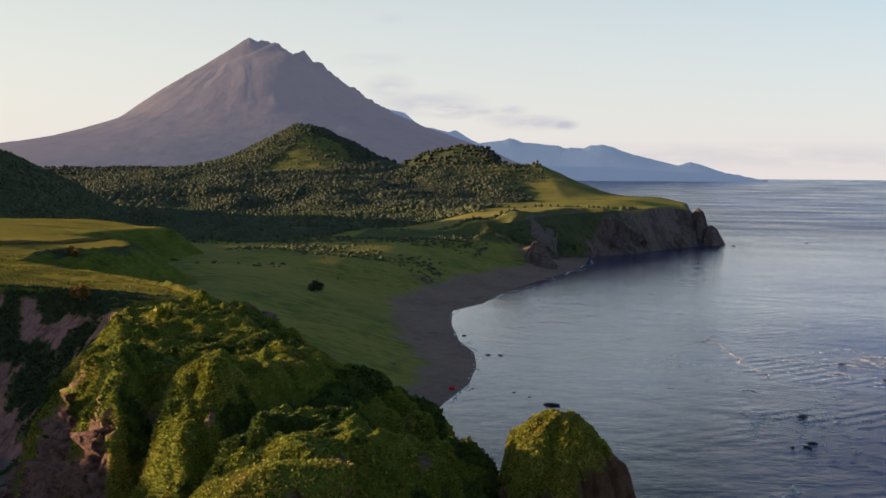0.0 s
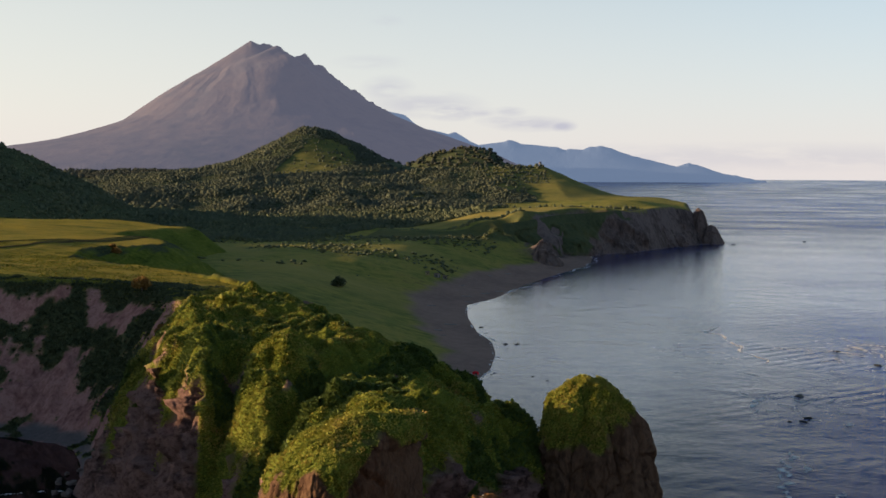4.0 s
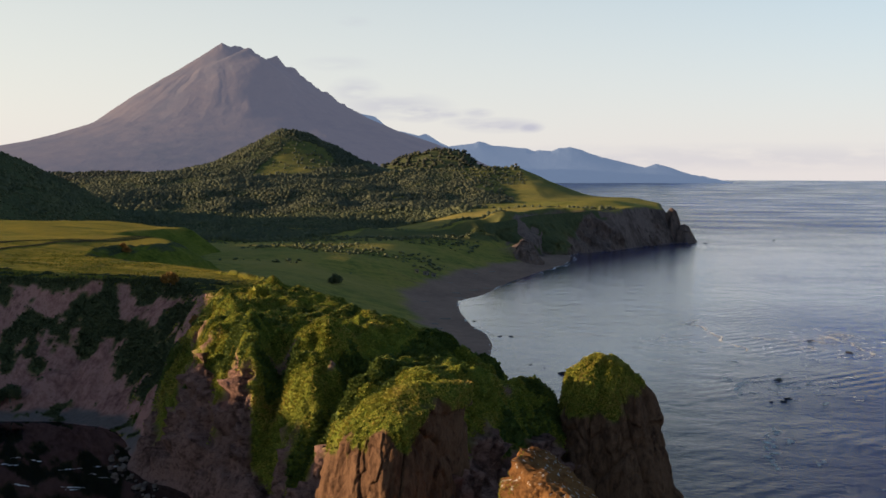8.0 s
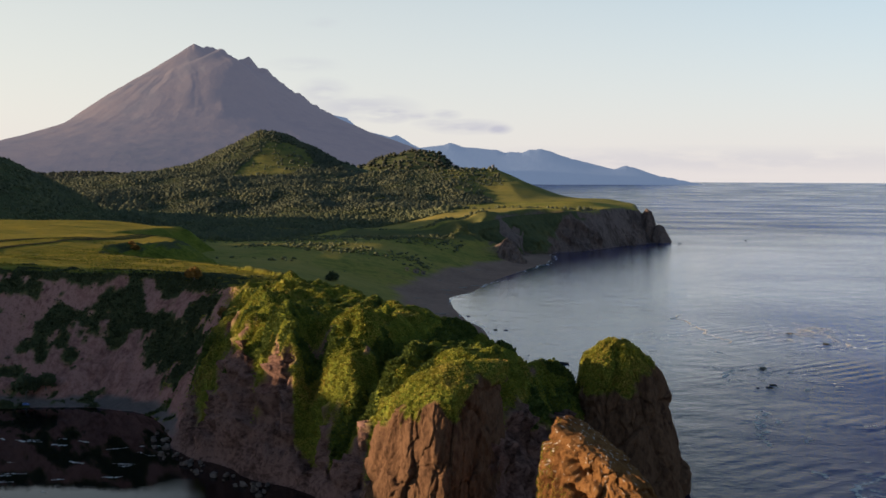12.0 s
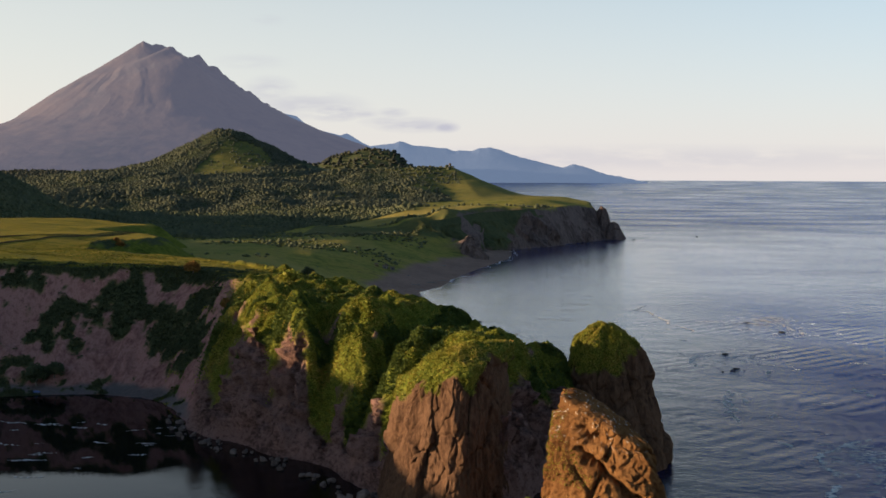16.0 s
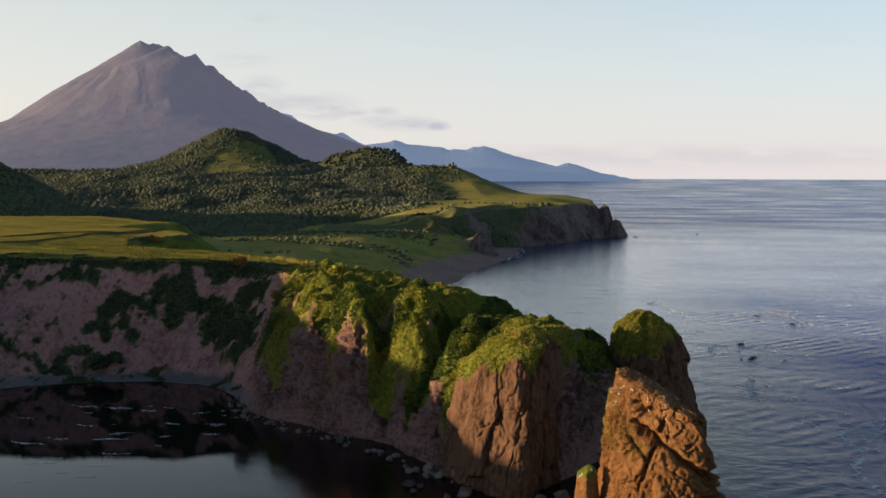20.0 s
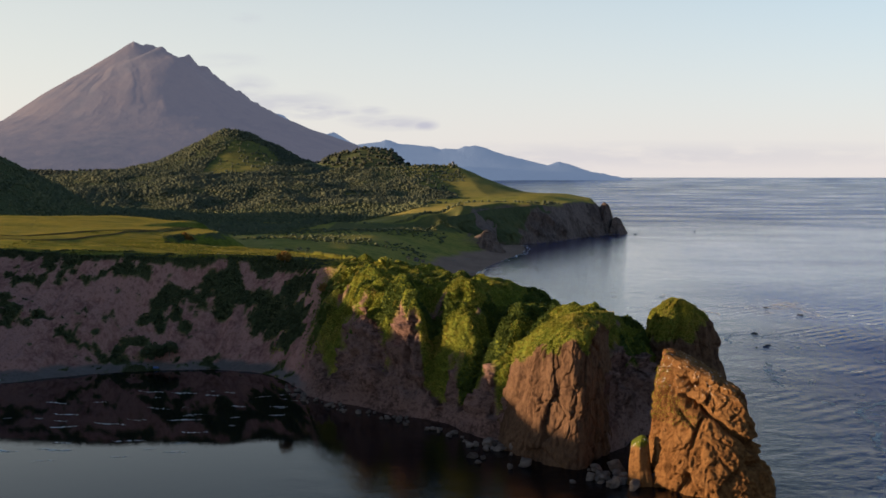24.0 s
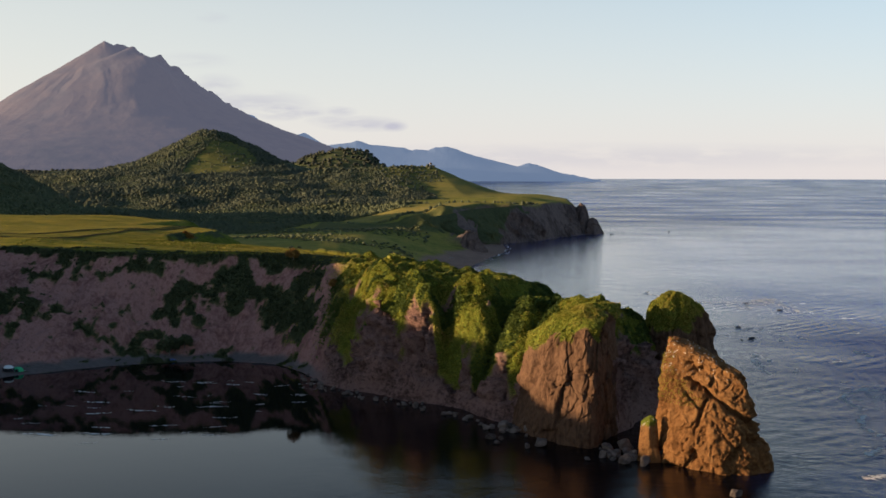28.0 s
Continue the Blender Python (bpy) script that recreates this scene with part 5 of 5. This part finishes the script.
# two rock teeth at the tip of the cape, and the small pillar below the pinnacle
rock_column("cape_rock", [(68, 1022), (78, 1018), (86, 1026), (88, 1042), (78, 1050), (68, 1040)], [(71, 1031), (74, 1028), (77.5, 1030), (78, 1036), (74, 1039), (71, 1036)], -4.5, 11.5, M_CAPE, 31.0,
            rough=1.2, label="dark rock tooth at the tip of the cape", veg_from=1.6, cap=2, nu=80, nv=30)
rock_column("cape_rock", [(54, 1030), (64, 1026), (76, 1034), (76, 1056), (62, 1062), (54, 1050)], [(60.5, 1040), (63.5, 1036), (67, 1039), (67, 1045), (64, 1048), (60.5, 1045)], -4.5, 24, M_CAPE, 37.0,
            rough=1.2, label="blocky dark rock head above the end of the cape", veg_from=1.6, cap=2.5, nu=80, nv=30)
rock_column("rock_pillar", [(25.8, 188), (28, 186.3), (30.6, 187), (31.3, 189.5), (30, 192), (27, 192)], [(26.8, 189), (28.2, 188), (29.8, 188.4), (30.2, 189.8), (29.4, 191), (27.4, 191)], -4.5, 5.4, M_OCHRE, 41.0,
            rough=0.35, label="short ochre rock pillar with a mossy top between the cliffs", veg_from=0.92, cap=0.9, nu=70, nv=30)


# ---- foam and surf ----
def foam(name, spots, label, seed, grow=1.0):
    """Broken streaks of foam: each a thin ragged strip just above the water."""
    rng = np.random.default_rng(seed)
    vs, fs, base = [], [], 0
    for x, y, length, width, turn in spots:
        x, y = off_shore(x, y)
        n, width = 26, width * grow
        u = np.linspace(-0.5, 0.5, n)
        wob = 0.1 * length * fbm(u * 4 + x, 0 * u + y, 1.0, 3)
        half = width * 0.5 * np.clip(1 - (2 * u) ** 2, 0, 1) ** 0.5 * np.clip(0.65 + 1.3 * fbm(u * 13 + x, 0 * u + y, 2.0, 3), 0.02, 1.7)
        c, s_ = math.cos(radians(turn)), math.sin(radians(turn))
        for side in (-1, 0, 1):
            px_, py_ = u * length, wob + side * half
            vs.append(np.stack([x + px_ * c - py_ * s_, y + px_ * s_ + py_ * c, np.full(n, SEA + 0.05 + 0.12 * width * 0.2 * (side == 0))], -1))
        i = np.arange(n - 1)
        for r in (0, n):
            fs.append(base + r + np.stack([i, i + 1, i + n + 1, i + n], -1))
        base += 3 * n
    me = mesh_of(name, np.concatenate(vs), np.concatenate(fs), M_FOAM)
    return tagged(new(name, me), label, "foam", kind="stuff")


SURF = [(85, 449, 5, 1.2, -20), (88, 447, 3, 0.8, -25), (114, 462, 9, 2.0, -15), (108, 456, 6, 1.5, -30), (73.7, 398.6, 6, 0.8, -50), (70, 371, 4, 0.7, -60), (75, 352, 4.5, 0.8, -55), (90.5, 367, 3, 1.2, 80),
        (91, 341, 4, 1.2, 75), (70, 426, 5, 0.6, -40), (63, 435, 4, 0.4, -45), (103, 446, 9, 0.9, -30), (111, 424, 4, 1.2, -40), (74.4, 193.6, 9, 1.4, 60), (69, 175, 6, 2.2, 40), (76, 180, 8, 2.0, 55), (110, 318, 5, 0.9, 20),
        (84, 344, 3, 0.5, 10), (78, 300, 5, 0.7, 70), (82, 284, 6, 0.6, 60), (98, 300, 4, 0.5, 20), (120, 360, 6, 0.5, -10), (130, 400, 7, 0.6, -15), (95, 395, 5, 0.5, -40)]
more = random.Random(12)
for _ in range(46):
    fx, fy = more.uniform(70, 210), more.uniform(230, 640)
    if fx - 55 < (fy - 100) * 0.42:
        SURF.append((fx, fy, more.uniform(1.5, 5), more.uniform(0.15, 0.5), more.uniform(-40, 20)))
# curved fronts of breaking waves
for front_line in ([(83.6, 244), (85.7, 250.5), (88.2, 253), (91.6, 257.8), (95.1, 261), (99, 264)], [(83.6, 244), (83.7, 239), (85, 233)], [(83.2, 227.5), (81, 223), (80, 218.4), (79.1, 211), (80.4, 205), (83, 200)],
                   [(76.6, 312), (75.3, 306), (73.2, 295), (72.7, 284.4), (72.5, 277)], [(79.1, 258.6), (80.8, 254.8)], [(109.7, 320.3), (109.9, 310.2)], [(107.7, 460), (112.7, 446), (115.4, 433), (118, 418)],
                   [(65.4, 494.6), (70.7, 451.3), (78, 421.8)], [(73, 366.5), (72, 349.5)]):
    for (ax, ay), (bx, by) in zip(front_line, front_line[1:]):
        ln = math.hypot(bx - ax, by - ay)
        SURF.append(((ax + bx) / 2, (ay + by) / 2, ln * 1.25, 0.7 if ln > 15 else 0.9, math.degrees(math.atan2(by - ay, bx - ax))))
for cx, cy, spread, many in ((104, 436, 9, 90), (84, 366, 5, 60), (95, 249, 4, 110), (95, 232, 4, 90), (112, 458, 5, 40), (60, 430, 8, 18)):
    for _ in range(many):
        SURF.append((more.gauss(cx, spread), more.gauss(cy, spread * 1.6), more.uniform(0.6, 3.4), more.uniform(0.15, 0.6), more.uniform(-50, 30)))
foam("surf", SURF, "white streaks of surf breaking over the reef", 3, 1.4)
COVE = [(-87, 255, 8, 0.35, -8), (-78, 254, 7, 0.4, 5), (-70, 252, 4, 0.5, -10), (-97, 228, 7, 0.35, 0), (-83, 220, 9, 0.4, -6), (-68, 225, 8, 0.5, 6), (-92, 216, 6, 0.4, 15), (-97, 195, 9, 0.5, -4), (-85, 197, 8, 0.4, 4),
        (-73, 205, 7, 0.3, 8), (-48.6, 231.7, 4, 0.4, 20), (-60, 240, 4, 0.3, -5), (-105, 240, 7, 0.25, -12), (-62, 214, 6, 0.3, 3), (-78, 236, 6, 0.25, -3)]
for _ in range(34):
    COVE.append((more.uniform(-112, -48), more.uniform(186, 262), more.uniform(1.5, 5.5), more.uniform(0.1, 0.26), more.uniform(-28, 28)))
foam("cove_foam", COVE, "thin foam lines drifting on the dark cove water", 4, 1.8)
# a thin wash line along the bay beach
wash = [((ax + bx) / 2 + 0.4, (ay + by) / 2, math.hypot(bx - ax, by - ay) * 1.05, 0.7, math.degrees(math.atan2(by - ay, bx - ax))) for (ax, ay), (bx, by) in zip(SHORE[2:14], SHORE[3:15])]
foam("beach_wash", wash, "thin white wash line along the gravel beach", 5)


# ---- small things on the shores ----
def part(name, bm, mat, parent=None, label=""):
    me = bpy.data.meshes.new(name)
    bm.to_mesh(me)
    bm.free()
    me.materials.append(mat)
    ob = new(name, me)
    ob.parent = parent
    if label:
        ob["label"] = label
    return ob


def box(sx, sy, sz, at=(0, 0, 0), bevel=0.03, turn=(0, 0, 0)):
    bm = bmesh.new()
    bmesh.ops.create_cube(bm, size=1.0)
    bmesh.ops.scale(bm, vec=(sx, sy, sz), verts=bm.verts)
    bmesh.ops.bevel(bm, geom=bm.edges[:], offset=bevel, segments=1, affect="EDGES")
    bmesh.ops.transform(bm, matrix=pose(*at, *turn), verts=bm.verts)
    return bm


def rod(r1, r2, length, at, turn=(0, 0, 0), sides=8):
    bm = bmesh.new()
    bmesh.ops.create_cone(bm, cap_ends=True, segments=sides, radius1=r1, radius2=r2, depth=length)
    bmesh.ops.transform(bm, matrix=pose(*at, *turn), verts=bm.verts)
    return bm


def empty(name, m, label, category, group=""):
    ob = new(name)
    ob.matrix_world = m
    return tagged(ob, label, category, group)


M_RED = plain("red_tent_cloth", (0.62, 0.02, 0.03), 0.6)
M_GREEN = plain("green_tent_cloth", (0.08, 0.42, 0.2), 0.6)
M_WHITE = plain("white_cloth", (0.72, 0.74, 0.74), 0.6)
M_DARK = plain("dark_cloth", (0.02, 0.022, 0.028), 0.7)
M_BLUE = plain("blue_tarpaulin", (0.1, 0.14, 0.32), 0.5)
M_TIMBER = plain("weathered_timber", (0.2, 0.18, 0.16), 0.85)
M_OLDWOOD = plain("bleached_driftwood", (0.24, 0.22, 0.2), 0.85)
M_ROOF = plain("rusty_roof_sheet", (0.16, 0.11, 0.09), 0.6)
M_YELLOW = plain("faded_yellow_paint", (0.34, 0.27, 0.13), 0.7)


def dome(rx, ry, h, lo=0.0, hi=1.0, n=18, cut=None):
    """A band of a tent dome between two shares of its height."""
    bm = bmesh.new()
    rings = []
    for k in range(9):
        e = math.asin(lo + (hi - lo) * k / 8)
        ring = []
        for q in range(n):
            ang = 2 * math.pi * q / n
            rib = 1 + 0.05 * math.cos(4 * ang)
            ring.append(bm.verts.new((rx * rib * math.cos(e) ** 0.7 * math.cos(ang), ry * rib * math.cos(e) ** 0.7 * math.sin(ang), h * math.sin(e))))
        rings.append(ring)
    for r0, r1 in zip(rings, rings[1:]):
        for q in range(n):
            bm.faces.new((r0[q], r0[(q + 1) % n], r1[(q + 1) % n], r1[q]))
    bm.faces.new(rings[-1])
    bm.faces.new(rings[0][::-1])
    return bm


def tent(x, y, z, turn, r, lower, upper, label):
    ob = empty("tent", pose(x, y, z, 0, 0, turn), label, "tent")
    part("wall", dome(r, r * 0.8, r * 0.85, 0.0, 0.6), lower, ob)
    part("canopy", dome(r * 1.03, r * 0.83, r * 0.88, 0.55, 0.995), upper, ob)
    part("doorway", box(r * 0.6, 0.08, r * 0.5, (0, -r * 0.8, r * 0.26), 0.02), M_DARK, ob)
    for sx in (-1, 1):
        part("guy_rope", rod(0.02, 0.02, r * 0.9, (sx * r * 1.15, 0, r * 0.25), (0, -sx * 50, 0), 5), M_WHITE, ob)
    return ob


def ground_z(x, y):
    return float(ground_height(np.array([float(x)]), np.array([float(y)]))[0][0])


def shore_z(x, y):
    return float(headland_height(np.array([float(x)]), np.array([float(y)]))[0][0])


tent(-3.3, 394.3, ground_z(-3.3, 394.3) - 0.1, 20, 1.0, M_RED, M_RED, "small bright red tent on the gravel beach")
tent(-143.5, 270.5, shore_z(-143.5, 270.5) - 0.1, -30, 1.9, M_DARK, M_WHITE, "white-topped dark tent on the cove shore")
tent(-141.5, 272.2, shore_z(-141.5, 272.2) - 0.1, 10, 1.5, M_GREEN, M_GREEN, "green tent pitched behind the white-topped one")
tarp = empty("tarpaulin_bundle", pose(-103.5, 294.8, shore_z(-103.5, 294.8), 0, 0, 15), "blue tarpaulin bundle on the cove shore", "bundle")
part("cover", dome(1.1, 0.6, 0.6, 0.0, 0.99), M_BLUE, tarp)
part("strap", rod(0.05, 0.05, 1.4, (0, -0.1, 0.5), (0, 90, 0), 6), M_WHITE, tarp)


def hut(x, y, turn, sx, sy, h, wall, label):
    x, y = off_shore(x, y)
    ob = empty("fishing_hut", pose(x, y, ground_z(x, y) - 0.1, 0, 0, turn), label, "hut", "huts behind the beach")
    part("wall", box(sx, sy, h, (0, 0, h / 2), 0.04), wall, ob)
    for s_ in (-1, 1):
        part("roof", box(sx * 1.12, sy * 0.62, 0.1, (0, s_ * sy * 0.27, h + sy * 0.13), 0.02, (-s_ * 28, 0, 0)), M_ROOF, ob)
    part("door", box(0.08, 0.8, h * 0.75, (sx / 2 + 0.03, 0, h * 0.38), 0.01), M_DARK, ob)
    part("window", box(0.7, 0.08, 0.6, (sx * 0.1, -sy / 2 - 0.03, h * 0.6), 0.01), M_DARK, ob)
    return ob


hut(-64.9, 589, 10, 2.0, 1.7, 1.5, M_YELLOW, "small faded yellow hut on the grass by the beach")
hut(-60.5, 590.5, -15, 2.5, 2.0, 1.6, M_TIMBER, "weathered grey timber hut by the beach")
hut(-57.0, 592, 5, 2.1, 1.8, 1.5, M_TIMBER, "low grey timber shed by the beach")


def log(x, y, turn, length, r):
    x, y = off_shore(x, y)
    ob = empty("driftwood_log", pose(x, y, ground_z(x, y) + r * 0.6, 0, 0, turn), "bleached driftwood log on dark gravel", "driftwood", "driftwood on the beach")
    part("trunk", rod(r, r * 0.55, length, (0, 0, 0), (0, 90, 0), 9), M_OLDWOOD, ob)
    part("branch", rod(r * 0.4, r * 0.15, length * 0.3, (length * 0.2, 0.25, r), (-60, 30, 0), 6), M_OLDWOOD, ob)
    return ob


wood = random.Random(5)
for lx, ly in ((-28, 471.7), (-34.4, 576.3), (-21.7, 398.7), (-46.7, 518.3), (-28, 452), (-48, 588), (-40, 560), (-36, 545), (-24, 440), (-44, 640), (-30, 590), (-38, 660)):
    log(lx, ly, wood.uniform(-40, 40), wood.uniform(2.5, 5.5), wood.uniform(0.18, 0.32))

# lookout tower on the grassy hill
LX, LY = -100.0, 1250.0
look_out = empty("lookout_tower", pose(LX, LY, ground_z(LX, LY) - 0.2, 0, 0, 20), "small timber lookout hut on legs on the hilltop", "tower")
for sx in (-1, 1):
    for sy in (-1, 1):
        part("leg", rod(0.16, 0.14, 3.0, (sx * 0.9, sy * 0.9, 1.5)), M_TIMBER, look_out)
part("cabin", box(2.4, 2.4, 1.8, (0, 0, 3.8), 0.04), M_TIMBER, look_out)
part("roof", rod(2.0, 0.2, 0.9, (0, 0, 5.1), (0, 0, 45), 4), M_ROOF, look_out)
part("window", box(1.6, 0.06, 0.7, (0, -1.22, 4.0), 0.01), M_DARK, look_out)


# ---- single trees and bushes that stand apart ----
def leaf_ball(points, size, seed):
    """Leaf clumps gathered round a set of branch ends."""
    rng = np.random.default_rng(seed)
    vs, fs, base = [], [], 0
    for p in points:
        n = 130
        d = rng.normal(0, 1, (n, 3))
        d /= np.linalg.norm(d, axis=1)[:, None]
        c = np.array(p) + d * rng.uniform(0.4, 1.0, (n, 1)) * size
        for q in c:
            u, w = rng.normal(0, 1, 3), rng.normal(0, 1, 3)
            k = size * 0.3
            vs.append(np.stack([q - u * k * 0.5, q + w * k * 0.5, q + u * k * 0.5, q - w * k * 0.5]))
            fs.append([base, base + 1, base + 2, base + 3])
            base += 4
    return np.concatenate(vs), np.array(fs)


def bush(name, x, y, z, height, width, mat, label, seed, group=""):
    rng = random.Random(seed)
    ob = empty(name, pose(x, y, z), label, "bush" if name == "bush" else "tree", group)
    part("trunk", rod(0.05 * height, 0.02 * height, height * 0.6, (0, 0, height * 0.3)), M_TIMBER, ob)
    ends = []
    for k in range(6):
        ang, ln = k * 1.05 + rng.uniform(-0.3, 0.3), width * rng.uniform(0.2, 0.36)
        end = (math.cos(ang) * ln, math.sin(ang) * ln, height * rng.uniform(0.45, 0.8))
        mid = Vector((end[0] / 2, end[1] / 2, (height * 0.3 + end[2]) / 2))
        dirv = Vector(end) - Vector((0, 0, height * 0.3))
        bm = bmesh.new()
        bmesh.ops.create_cone(bm, cap_ends=True, segments=5, radius1=0.025 * height, radius2=0.01 * height, depth=dirv.length)
        bmesh.ops.transform(bm, matrix=Matrix.Translation(mid) @ dirv.to_track_quat("Z", "Y").to_matrix().to_4x4(), verts=bm.verts)
        part("limb", bm, M_TIMBER, ob)
        ends.append(end)
    ends.append((0, 0, height * 0.82))
    v, f = leaf_ball(ends, width * 0.3, seed)
    me = mesh_of("crown", v, f, mat, smooth=False)
    crown = new("crown", me)
    crown.parent = ob
    return ob


M_AUTUMN = leaves("orange_leaves", [(0.12, 0.07, 0.02), (0.22, 0.12, 0.03), (0.28, 0.17, 0.05)], 0.3)
bush("tree", -105.5, 298.5, shore_z(-105.5, 298.5) - 0.2, 6.2, 6.4, M_BUSH, "dark leafy tree at the foot of the cove cliff", 1)
bush("bush", -101.5, 301, shore_z(-101.5, 301) - 0.2, 4.2, 4.4, M_BUSH, "dark bush beside the cove tree", 2)
bush("bush", -72.9, 329, shore_z(-72.9, 329) - 0.2, 3.6, 4.4, M_AUTUMN, "orange-brown bush on the plateau rim", 3)
bush("bush", -55, 304, shore_z(-55, 304) - 0.2, 2.6, 3.0, M_AUTUMN, "orange-brown bush on the cliff edge", 4)
bush("bush", -36, 296, shore_z(-36, 296) - 0.2, 2.6, 5.0, M_TUFT, "broad green bush on the ridge top", 5)
bush("bush", -45, 296, shore_z(-45, 296) - 0.2, 2.4, 4.0, M_TUFT, "green bush on the ridge top", 6)
bush("bush", -86, 520, ground_z(-86, 520) - 0.2, 3.6, 6.0, M_BUSH, "dark bush alone on the valley meadow", 7)
bush("bush", -141.4, 438.5, shore_z(-141.4, 438.5) - 0.2, 1.6, 3.4, M_AUTUMN, "brown bush beside the field track", 8)
bush("bush", -144, 441, shore_z(-144, 441) - 0.2, 1.3, 2.6, M_AUTUMN, "low brown bush beside the field track", 9)
